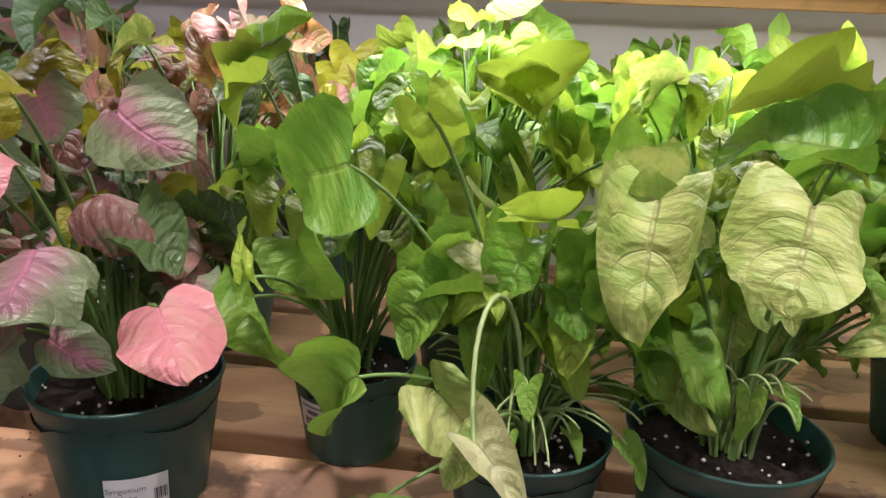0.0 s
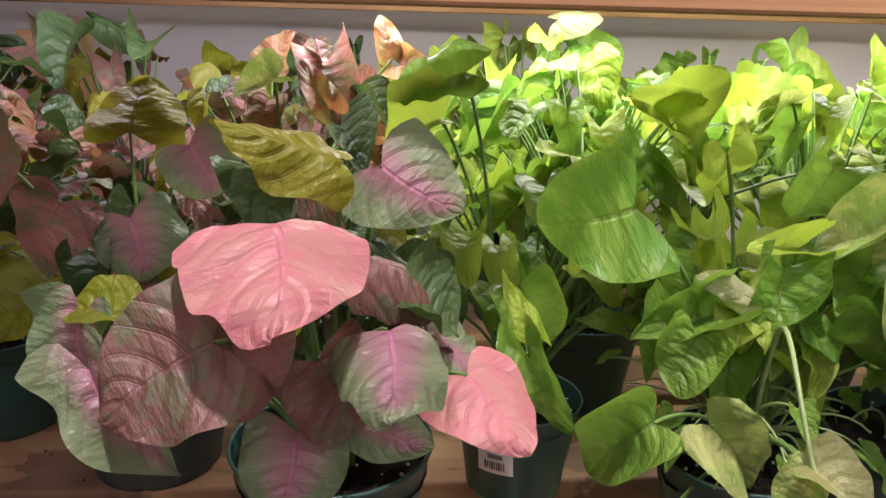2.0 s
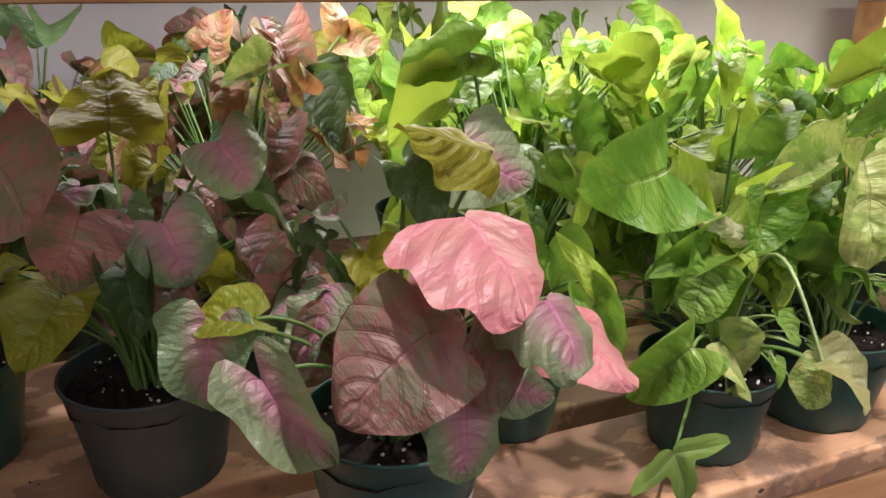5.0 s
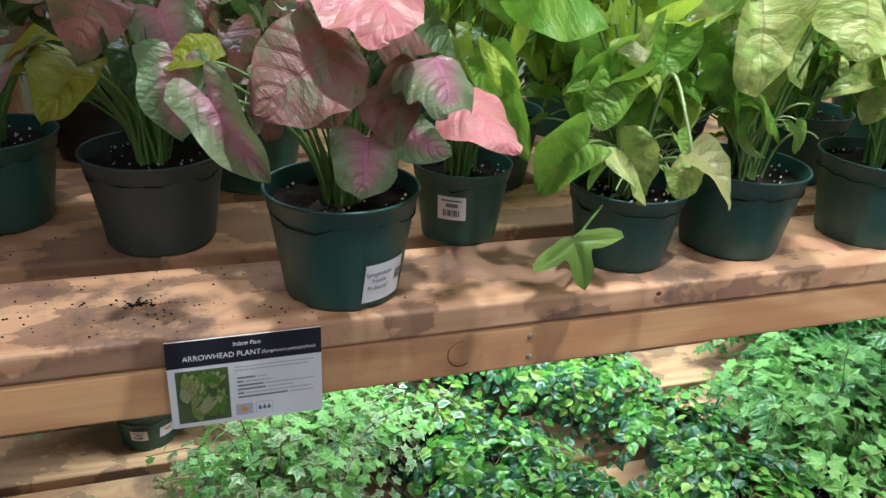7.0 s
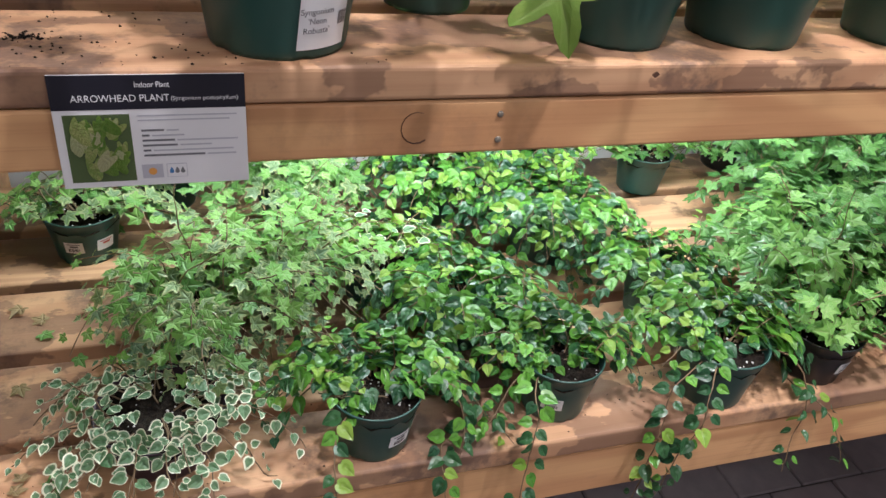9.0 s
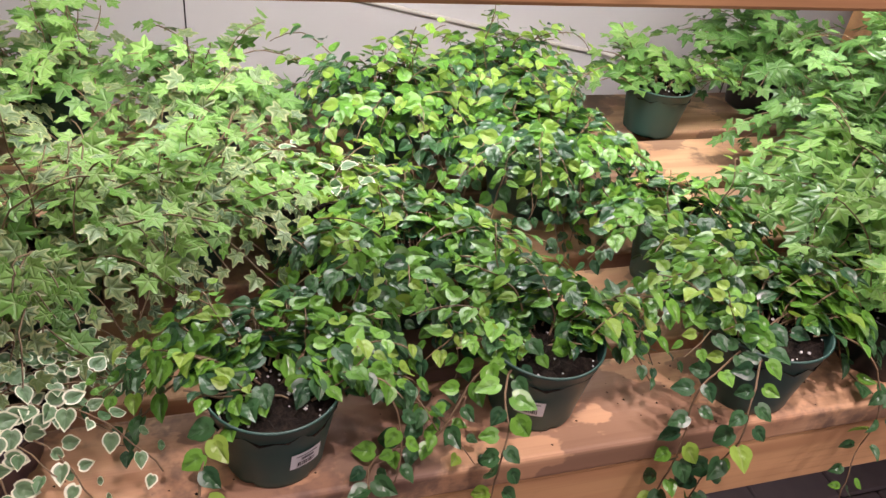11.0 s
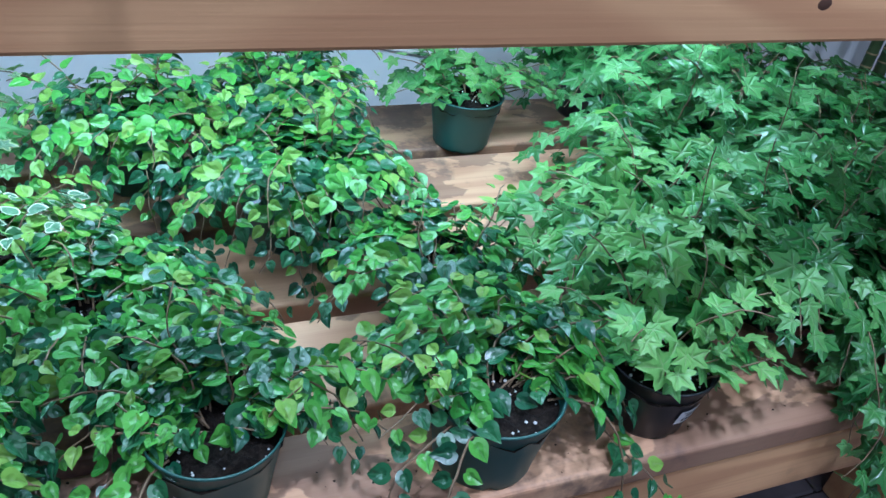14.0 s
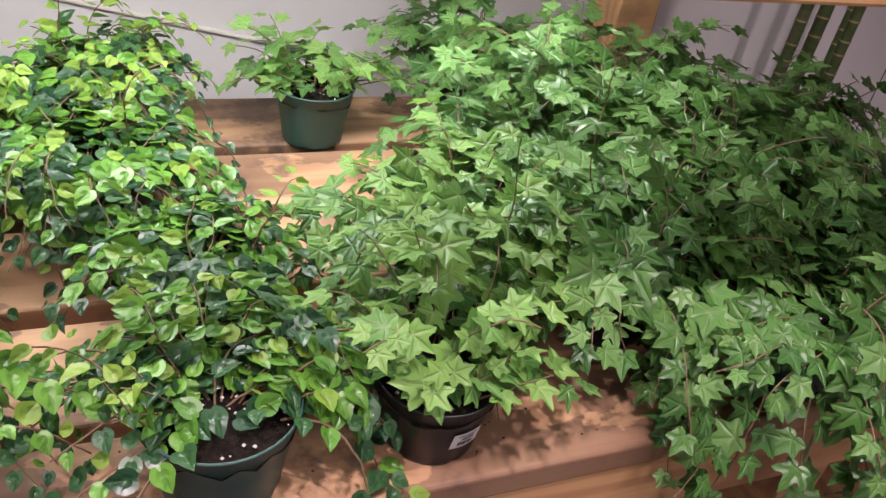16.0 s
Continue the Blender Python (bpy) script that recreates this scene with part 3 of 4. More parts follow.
def arrowhead(root, rng, r, h, heroes, count, reach, top, palette, size=(0.06, 0.11), stalkmat=None, slim=0.15, low=0.3, front=-9.0):
    """An arrowhead plant: stalks from the soil, one blade each. heroes: (node, tip, normal, kind) in the plant's own frame."""
    stalkmat = stalkmat or STALK
    at = root.matrix_basis.translation
    for node, tip, wide, normal, kind in heroes:
        node, tip = Vector(node) - at, Vector(tip) - at
        me = ARROW[kind][rng.randrange(len(ARROW[kind]))]
        ln = (tip - node).length * (1.0 if "_" in kind or kind == "lobed" else 0.86)
        across = max(v.co.x for v in me.vertices) - min(v.co.x for v in me.vertices)
        child("leaf", me, root, aim(node, tip - node, normal, ln, wide / across / ln))
        a = math.atan2(node.y, node.x) + rng.uniform(-0.4, 0.4)
        stalk(root, Vector((0.02 * math.cos(a), 0.02 * math.sin(a), h * 0.85)), node, 0.02, stalkmat, 0.0023)
    keys = [k for k, w in palette for _ in range(w)]
    for i in range(count):
        a = 2.399 * i + rng.uniform(-0.4, 0.4)
        rad = reach * (0.25 + 0.75 * math.sqrt(rng.random()))
        z = h + top * (low + (1 - low) * (1 - (rad / reach) ** 2 * 0.65) * rng.uniform(0.55, 1.0))
        node = Vector((rad * math.cos(a), rad * math.sin(a), z))
        if node.y < front:
            node.y = front + rng.uniform(0, 0.05)
        out = Vector((math.cos(a + rng.uniform(-0.7, 0.7)), math.sin(a + rng.uniform(-0.7, 0.7)), rng.uniform(-1.3, 0.15)))
        nrm = Vector((math.cos(a) * 0.8, math.sin(a) * 0.8 - 0.35, rng.uniform(0.5, 1.3)))
        kind = rng.choice(keys)
        s = rng.uniform(*size)
        pool = SLIM[kind] if kind in SLIM and rng.random() < slim else ARROW[kind]
        child("leaf", pool[rng.randrange(len(pool))], root, aim(node, out, nrm, s))
        b = a + rng.uniform(-0.8, 0.8)
        q = 0.25 * r * rng.random()
        stalk(root, Vector((q * math.cos(b), q * math.sin(b), h * 0.85)), node, rng.uniform(0, 0.03), stalkmat, rng.uniform(0.0015, 0.0026))


def stalk_spray(root, rng, h, count, reach, top):
    """A tuft of thin pale stalks that arch out from the soil, some with a small blade."""
    for i in range(count):
        a = 2.399 * i
        rad = reach * rng.uniform(0.35, 1.0)
        p0 = Vector((rng.uniform(-0.018, 0.018), rng.uniform(-0.018, 0.018), h * 0.85))
        p3 = Vector((rad * math.cos(a), rad * math.sin(a), h + top * rng.uniform(0.15, 1.0) * (1.1 - 0.6 * rad / reach)))
        stalk(root, p0, p3, rng.uniform(0.02, 0.06), PALESTALK, rng.uniform(0.0012, 0.0019))
        if i % 3 == 0:
            d = Vector((math.cos(a), math.sin(a), -0.6))
            child("leaf", SLIM["green"][i % 4], root, aim(p3, d, (d.x * 0.4, d.y * 0.4 - 0.3, 0.8), rng.uniform(0.02, 0.035)))


def joined_leaves(root, rest):
    """The leaves past those that are parts of their own, as one mesh."""
    mats, verts, faces, vein, rimv, mi = [], [], [], [], [], []
    total = 0
    for me, m in rest:
        if me.materials[0] not in mats:
            mats.append(me.materials[0])
        k = mats.index(me.materials[0])
        n = len(me.vertices)
        co = np.empty(n * 3)
        me.vertices.foreach_get("co", co)
        mm = np.array(m)
        verts.append(co.reshape(-1, 3) @ mm[:3, :3].T + mm[:3, 3])
        for key, store in (("vein", vein), ("rim", rimv)):
            v = np.empty(n)
            me.attributes[key].data.foreach_get("value", v)
            store.append(v)
        for p in me.polygons:
            faces.append([total + q for q in p.vertices])
            mi.append(k)
        total += n
    me = bpy.data.meshes.new("foliage")
    me.from_pydata(np.concatenate(verts).tolist(), [], faces)
    for m in mats:
        me.materials.append(m)
    me.polygons.foreach_set("material_index", mi)
    me.polygons.foreach_set("use_smooth", [True] * len(faces))
    set_attr(me, "vein", np.concatenate(vein))
    set_attr(me, "rim", np.concatenate(rimv))
    me.update()
    ob = child("foliage", me, root)
    ob["kind"] = "stuff"


def trailing(root, rng, r, h, leaves, palette, vines, length, size, dome=0.08, spread=1.0, gap=0.018, droop=1.0, bias=(0, 0), floor=-0.0, clear=0.0, cap=950, single=200, young="", stalkmat=None, hang=()):
    """A trailing plant: thin vines that rise from the soil, arch over and hang, with a leaf at every node. hang: (azimuth, length) of vines that hang over an edge."""
    stalkmat = stalkmat or BROWNSTALK
    keys = [k for k, w in palette for _ in range(w)]
    made, rest = 0, []
    for i in range(vines + len(hang)):
        hanging = i >= vines
        if hanging:
            az, ln = hang[i - vines]
            a = radians(az)
        else:
            a = 2.399 * i + rng.uniform(-0.5, 0.5)
            ln = length * rng.uniform(0.55, 1.15)
        low = droop
        if clear and not hanging and math.sin(a + 0.25) < -0.12:
            ln *= 0.42
            low = droop * 0.25
        q = r * (0.75 if hanging else 0.7 * math.sqrt(rng.random()))
        p = Vector((q * math.cos(a), q * math.sin(a), h * 0.86))
        up = rng.uniform(0.5, 1.0) * (1.0 if not hanging else 0.45)
        d = Vector((math.cos(a) * 0.5 * spread + bias[0], math.sin(a) * 0.5 * spread + bias[1], up * dome / 0.06)).normalized()
        pts, step, run, k = [p.copy()], gap, 0.0, 0
        while run < ln and made < cap:
            d = (d + Vector((rng.gauss(0, 0.16), rng.gauss(0, 0.16), -0.17 * low * (1.4 if hanging else 1.0) + rng.gauss(0, 0.08)))).normalized()
            nxt = p + d * step
            if nxt.z < h * 1.02 and math.hypot(nxt.x, nxt.y) < r * 1.04:
                d.z = abs(d.z) * 0.3 + 0.25
                d.normalize()
                nxt = p + d * step
            if nxt.z < floor + 0.012 and not hanging:
                nxt.z = floor + 0.012
                d.z = 0.05
            if hanging and nxt.z < 0.012 and root.location.y + nxt.y > -0.012:
                nxt.z, d.z = 0.012, 0.0
                d.y -= 0.25
            if clear and not hanging and nxt.y < -0.38 * r and abs(nxt.x + 0.25 * nxt.y) < 1.2 * r and nxt.z < h + clear:
                break
            p = nxt
            run += step
            k += 1
            pts.append(p.copy())
            if rng.random() < 0.06:
                continue

            side = Vector((-d.y, d.x, 0))
            if side.length < 0.05:
                side = Vector((math.cos(a + 1.5), math.sin(a + 1.5), 0))
            side.normalize()
            side *= (1 if k % 2 else -1)
            node = p + side * rng.uniform(0.006, 0.014) + Vector((0, 0, rng.uniform(0.0, 0.008)))
            tipd = side * rng.uniform(0.6, 1.2) + d * 0.5 + Vector((0, 0, rng.uniform(-0.6, 0.2)))
            nrm = Vector((math.cos(a) * 0.55 + rng.gauss(0, 0.3), math.sin(a) * 0.55 - 0.3 + rng.gauss(0, 0.3), rng.uniform(0.8, 1.5)))
            tipness = run / ln
            rise = (node.z - h) / 0.07
            if young and (rng.random() < 0.06 + 0.24 * max(0.0, min(1.0, rise)) or (tipness > 0.85 and rise > 0.3)):
                kind = young
            else:
                kind = keys[0] if rise < -0.2 and rng.random() < 0.6 else rng.choice(keys)
            s = rng.uniform(*size) * (1.0 if tipness < 0.8 else 0.72)
            pool = leaves[kind]
            me, m = pool[rng.randrange(len(pool))], aim(node, tipd, nrm, s)
            if made < single and (hanging or i % 2 == 0 or vines < 24):
                child("leaf", me, root, m)
            else:
                rest.append((me, m))
            made += 1
        if len(pts) > 2:
            child("vine", tube("vine", pts, 0.0013, 0.0007, stalkmat, 4), root)
    if rest:
        joined_leaves(root, rest)


# ---------------------------------------------------------------- the room


def structure(name, me, label="", category=""):
    ob = new(name, me)
    return tagged(ob, label, category, kind="structure")


wall_back = structure("wall_back", box_mesh("wall_back", -3.2, 4.2, WALL_Y, WALL_Y + 0.12, -0.02, 3.0, WALLPAINT, 0.0), "white painted panel wall behind the shelving", "wall")
structure("wall_front", box_mesh("wall_front", -3.2, 4.2, -3.4, -3.28, -0.02, 3.0, WALLPAINT, 0.0), "plain white painted shop wall", "wall")
structure("wall_left", box_mesh("wall_left", -3.32, -3.2, -3.4, WALL_Y + 0.12, -0.02, 3.0, WALLPAINT, 0.0), "plain white painted side wall", "wall")
structure("wall_right", box_mesh("wall_right", 4.2, 4.32, -3.4, WALL_Y + 0.12, -0.02, 3.0, WALLPAINT, 0.0), "plain white painted side wall", "wall")
structure("ceiling", box_mesh("ceiling", -3.32, 4.32, -3.4, WALL_Y + 0.12, 3.0, 3.1, WALLPAINT, 0.0), "plain white painted ceiling", "ceiling")
for sx in (-2.686, -1.466, -0.246, 0.974, 2.194):
    bm_seam = box_mesh("wall_seam", sx - 0.0015, sx + 0.0015, WALL_Y - 0.0012, WALL_Y + 0.001, 0.0, 0.9, JOINT, 0.0)
    child("panel_joint", bm_seam, wall_back)
floor = structure("floor", box_mesh("floor", -3.2, 4.2, -3.28, WALL_Y, -0.06, -0.006, JOINT, 0.0), "grey brick paver floor with dark joints", "floor")

# ---------------------------------------------------------------- shelving
KNOT = plain_material("dark_knot", (0.10, 0.045, 0.025), 0.6, 90.0, 0.5, 0.1)
rack = new("shelf_rack")
tagged(rack, "reddish cedar plank shelving with three slatted decks", "shelf")
X0, X1 = -2.2, 1.38
DECKS = {
    "low": (LOW, ((0.0, 0.120), (0.137, 0.281), (0.309, 0.455), (0.480, 0.618), (0.644, 0.805))),
    "up": (UP, ((0.0, 0.156), (0.192, 0.352), (0.382, 0.535), (0.562, 0.712), (0.738, 0.88))),
    "top": (TOP, ((0.0, 0.140), (0.168, 0.308), (0.336, 0.476), (0.504, 0.644), (0.672, 0.812))),
}
for key, (z, boards) in DECKS.items():
    for i, (a, b) in enumerate(boards):
        child("plank", box_mesh("plank", X0, X1 + RNG.uniform(-0.01, 0.01), a, b, z - 0.034, z, WOOD if key == "top" else DECKWOOD, 0.005, 3), rack)
    child("front_rail", box_mesh("front_rail", X0, X1, 0.002, 0.040, z - (0.122 if key == "low" else 0.091), z - 0.0355, WOOD, 0.003), rack)
    child("back_rail", box_mesh("back_rail", X0, X1, 0.78, 0.818, z - 0.088, z - 0.0355, WOOD, 0.003), rack)
    for bx in (-1.55, -0.75, 0.62, 1.3):
        child("bearer", box_mesh("bearer", bx - 0.019, bx + 0.019, 0.042, 0.778, z - 0.088, z - 0.0355, WOOD, 0.003), rack)
for px, y0 in ((-0.795, 0.06), (-0.795, 0.83), (1.325, 0.06), (1.19, 0.83)):
    child("post", box_mesh("post", px - 0.045, px + 0.045, y0, y0 + 0.09, 0.0, TOP - 0.13, WOOD, 0.004), rack)
child("leg", box_mesh("leg", 1.055, 1.125, 0.0415, 0.130, 0.0, LOW - 0.0365, WOOD, 0.004), rack)
for sx, sz in ((-0.100, UP - 0.050), (-0.099, UP - 0.077)):
    bm = bmesh.new()
    bmesh.ops.create_uvsphere(bm, u_segments=10, v_segments=6, radius=0.0035)
    child("screw", bm_mesh("screw", bm, SCREWMAT, True), rack, pose(sx, 0.0015, sz) @ Matrix.Diagonal((1, 0.4, 1, 1)))

arc = [Vector((-0.183 + 0.015 * math.cos(a), 0.0018, UP - 0.062 + 0.016 * math.sin(a))) for a in [1.2 + 0.42 * k for k in range(11)]]
child("crack", tube("crack", arc, 0.0003, 0.0008, KNOT, 5), rack)
for kx, kz, kr in ((0.06, UP - 0.012, 0.006), (0.47, UP - 0.064, 0.005), (-0.70, UP - 0.060, 0.005)):
    bm = bmesh.new()
    bmesh.ops.create_uvsphere(bm, u_segments=12, v_segments=6, radius=kr)
    child("knot", bm_mesh("knot", bm, KNOT, True), rack, pose(kx, 0.001 if kz > UP - 0.03 else 0.0025, kz) @ Matrix.Diagonal((1.4, 0.2, 1, 1)))

PINKISH = (("dusk", 5), ("mauve", 4), ("darkgreen", 4), ("olive", 3))
BACKPINK = (("dusk", 7), ("rust", 3), ("darkgreen", 4), ("olive", 4))
GREENISH = (("green", 6), ("lime", 5), ("cream", 1))
MOTTLED = (("cream", 4), ("green", 4), ("lime", 1))
NEONLABEL = "pink and green arrowhead plant in a dark green pot"
GREENLABEL = "lime green arrowhead plant in a dark green pot"
UG, LG = "arrowhead plants on the upper shelf", "trailing plants on the lower shelf"
AISLE = (-0.15, -0.85, 0.45)

HERO_NEON = (
    ((-0.318, -0.098, 1.291), (-0.293, -0.160, 1.264), 0.102, (0.24, -0.52, 0.64), "broad_neon"),
    ((-0.207, -0.043, 1.176), (-0.172, -0.086, 1.146), 0.072, (0.12, -0.72, 0.55), "round_neon"),
    ((-0.348, -0.122, 1.234), (-0.407, -0.140, 1.208), 0.084, (-0.10, -0.75, 0.60), "broad_dusk"),
    ((-0.352, -0.095, 1.242), (-0.325, -0.130, 1.195), 0.072, (0.00, -0.80, 0.40), "dusk"),
    ((-0.311, -0.088, 1.162), (-0.316, -0.122, 1.118), 0.062, (0.00, -0.80, 0.50), "mauve"),
    ((-0.454, -0.013, 1.206), (-0.472, -0.024, 1.136), 0.062, (-0.30, -0.85, 0.30), "mauve"),
    ((-0.427, -0.019, 1.212), (-0.470, -0.022, 1.226), 0.040, (0.00, -0.45, 0.90), "olive"),
    ((-0.432, -0.066, 1.193), (-0.392, -0.098, 1.115), 0.050, (-0.30, -0.80, 0.40), "mauve"),
    ((-0.258, -0.092, 1.228), (-0.246, -0.146, 1.208), 0.064, (0.10, -0.60, 0.70), "mauve"),
    ((-0.270, -0.070, 1.158), (-0.228, -0.082, 1.132), 0.042, AISLE, "mauve"),
)
HERO_NEON_MORE = (
    ((-0.284, -0.062, 1.318), (-0.348, -0.088, 1.345), 0.046, (0.20, -0.60, 0.75), "broad_olive"),
    ((-0.335, -0.050, 1.310), (-0.315, -0.085, 1.285), 0.045, (0.00, -0.50, 0.80), "darkgreen"),
    ((-0.262, 0.022, 1.300), (-0.211, -0.002, 1.259), 0.082, (-0.20, -0.80, 0.50), "mauve"),
    ((-0.270, 0.000, 1.240), (-0.212, 0.000, 1.236), 0.048, (0.00, -0.30, 0.90), "dusk"),
    ((-0.240, 0.000, 1.215), (-0.198, 0.002, 1.196), 0.055, (0.10, -0.60, 0.80), "darkgreen"),
    ((-0.300, -0.070, 1.200), (-0.270, -0.100, 1.160), 0.060, (0.10, -0.80, 0.40), "dusk"),
)
HERO_BACK_PINK = (
    ((-0.248, 0.405, 1.352), (-0.264, 0.408, 1.408), 0.034, AISLE, "rust"),
    ((-0.315, 0.321, 1.305), (-0.350, 0.313, 1.362), 0.036, AISLE, "rust"),
    ((-0.361, 0.256, 1.338), (-0.402, 0.240, 1.330), 0.042, (0.00, -0.60, 0.75), "cream"),
    ((-0.240, 0.405, 1.345), (-0.203, 0.390, 1.332), 0.045, AISLE, "rust"),
    ((-0.320, 0.400, 1.350), (-0.300, 0.360, 1.290), 0.060, AISLE, "dusk"),
    ((-0.390, 0.450, 1.340), (-0.360, 0.440, 1.385), 0.050, AISLE, "rust"),
)
HERO_FAR_DARK = (
    ((-0.620, 0.560, 1.385), (-0.541, 0.576, 1.353), 0.036, (0.00, -0.50, 0.80), "darkgreen"),
    ((-0.700, 0.560, 1.350), (-0.640, 0.540, 1.310), 0.055, AISLE, "dusk"),
)
HERO_U2 = (
    ((-0.503, 0.275, 1.284), (-0.500, 0.310, 1.338), 0.098, (0.00, -0.85, 0.50), "broad_olive"),
    ((-0.581, 0.128, 1.299), (-0.540, 0.112, 1.250), 0.095, (-0.30, -0.80, 0.40), "dusk"),
    ((-0.530, 0.160, 1.240), (-0.560, 0.130, 1.190), 0.085, AISLE, "dusk"),
    ((-0.470, 0.150, 1.230), (-0.450, 0.120, 1.180), 0.070, AISLE, "mauve"),
    ((-0.420, 0.160, 1.290), (-0.390, 0.140, 1.250), 0.065, AISLE, "mauve"),
)
HERO_U4 = (
    ((-0.190, 0.180, 1.352), (-0.262, 0.201, 1.334), 0.070, (0.00, -0.50, 0.80), "green"),
    ((-0.210, 0.180, 1.312), (-0.283, 0.202, 1.288), 0.058, (0.00, -0.70, 0.60), "lime"),
    ((-0.157, -0.003, 1.188), (-0.186, 0.007, 1.231), 0.022, (-0.40, -0.80, 0.20), "lime"),
    ((-0.160, -0.005, 1.172), (-0.130, -0.030, 1.095), 0.034, (-0.40, -0.80, 0.30), "green"),
    ((-0.150, 0.090, 1.190), (-0.125, 0.070, 1.135), 0.052, AISLE, "green"),
)
HERO_U5 = (
    ((-0.088, 0.016, 1.272), (-0.153, 0.014, 1.244), 0.094, (-0.05, -0.95, 0.25), "green"),
    ((-0.031, 0.006, 1.313), (0.001, 0.048, 1.243), 0.042, AISLE, "lime"),
    ((0.015, 0.030, 1.200), (-0.029, 0.036, 1.226), 0.024, AISLE, "pale"),
    ((-0.066, -0.010, 1.013), (-0.049, -0.035, 0.962), 0.105, (-0.20, -0.85, 0.45), "lobed"),
    ((-0.071, -0.021, 1.127), (-0.135, -0.006, 1.077), 0.050, (-0.10, -0.80, 0.60), "green"),
    ((0.058, 0.053, 1.234), (0.004, 0.030, 1.244), 0.026, (0.00, -0.80, 0.50), "lime"),
    ((-0.018, 0.000, 1.111), (0.064, 0.000, 1.030), 0.055, (-0.30, -0.80, 0.50), "cream"),
    ((-0.030, 0.020, 1.175), (-0.058, 0.010, 1.130), 0.048, AISLE, "green"),
    ((0.040, 0.040, 1.220), (0.025, 0.010, 1.175), 0.046, AISLE, "green"),
    ((0.017, -0.078, 1.118), (0.056, -0.116, 1.104), 0.034, (-0.10, -0.50, 0.85), "pale"),
    ((0.016, -0.077, 1.117), (-0.008, -0.088, 1.086), 0.032, (-0.30, -0.80, 0.40), "cream"),
)
HERO_U6 = (
    ((0.126, 0.011, 1.262), (0.103, -0.060, 1.200), 0.066, (-0.14, -0.65, 0.55), "cream"),
    ((0.180, 0.055, 1.103), (0.132, 0.030, 1.118), 0.062, (-0.10, -0.80, 0.40), "cream"),
    ((0.140, 0.050, 1.252), (0.066, 0.064, 1.234), 0.050, (0.00, -0.50, 0.80), "cream"),
    ((0.206, -0.045, 1.277), (0.186, -0.086, 1.214), 0.080, (0.10, -0.80, 0.50), "cream"),
    ((0.242, 0.020, 1.300), (0.160, 0.040, 1.320), 0.055, (0.00, -0.50, 0.80), "green"),
)
HERO_U7 = (
    ((0.330, 0.020, 1.270), (0.345, -0.020, 1.200), 0.075, AISLE, "cream"),
    ((0.321, 0.100, 1.325), (0.245, 0.100, 1.332), 0.050, (0.00, -0.60, 0.75), "lime"),
    ((0.250, 0.110, 1.330), (0.170, 0.100, 1.332), 0.045, (0.00, -0.60, 0.75), "lime"),
    ((0.404, 0.100, 1.287), (0.320, 0.095, 1.300), 0.055, (0.00, -0.60, 0.75), "cream"),
    ((0.310, 0.110, 1.300), (0.220, 0.095, 1.294), 0.050, (0.00, -0.60, 0.75), "green"),
    ((0.420, -0.010, 1.150), (0.395, -0.040, 1.075), 0.050, AISLE, "lime"),
)
HERO_BACK_GREEN = (
    ((-0.030, 0.550, 1.400), (0.030, 0.529, 1.414), 0.042, AISLE, "pale"),
    ((0.000, 0.480, 1.350), (0.030, 0.450, 1.300), 0.070, AISLE, "lime"),
    ((-0.060, 0.500, 1.370), (-0.030, 0.540, 1.400), 0.040, AISLE, "lime"),
)
HERO_FRONDS = (
    ((0.370, 0.670, 1.290), (0.362, 0.660, 1.418), 0.048, (-0.2, -0.9, 0.1), "frond"),
    ((0.425, 0.560, 1.310), (0.421, 0.553, 1.405), 0.040, (-0.2, -0.9, 0.1), "lime"),
    ((0.385, 0.620, 1.300), (0.350, 0.600, 1.370), 0.040, AISLE, "lime"),
)
HERO_MID_GREEN = (
    ((0.034, 0.270, 1.303), (0.062, 0.250, 1.368), 0.058, AISLE, "lime"),
    ((0.026, 0.268, 1.306), (-0.022, 0.245, 1.340), 0.050, AISLE, "lime"),
    ((-0.046, 0.223, 1.276), (-0.020, 0.190, 1.240), 0.052, AISLE, "green"),
    ((0.139, 0.157, 1.277), (0.110, 0.140, 1.230), 0.055, AISLE, "green"),
)
n = 0
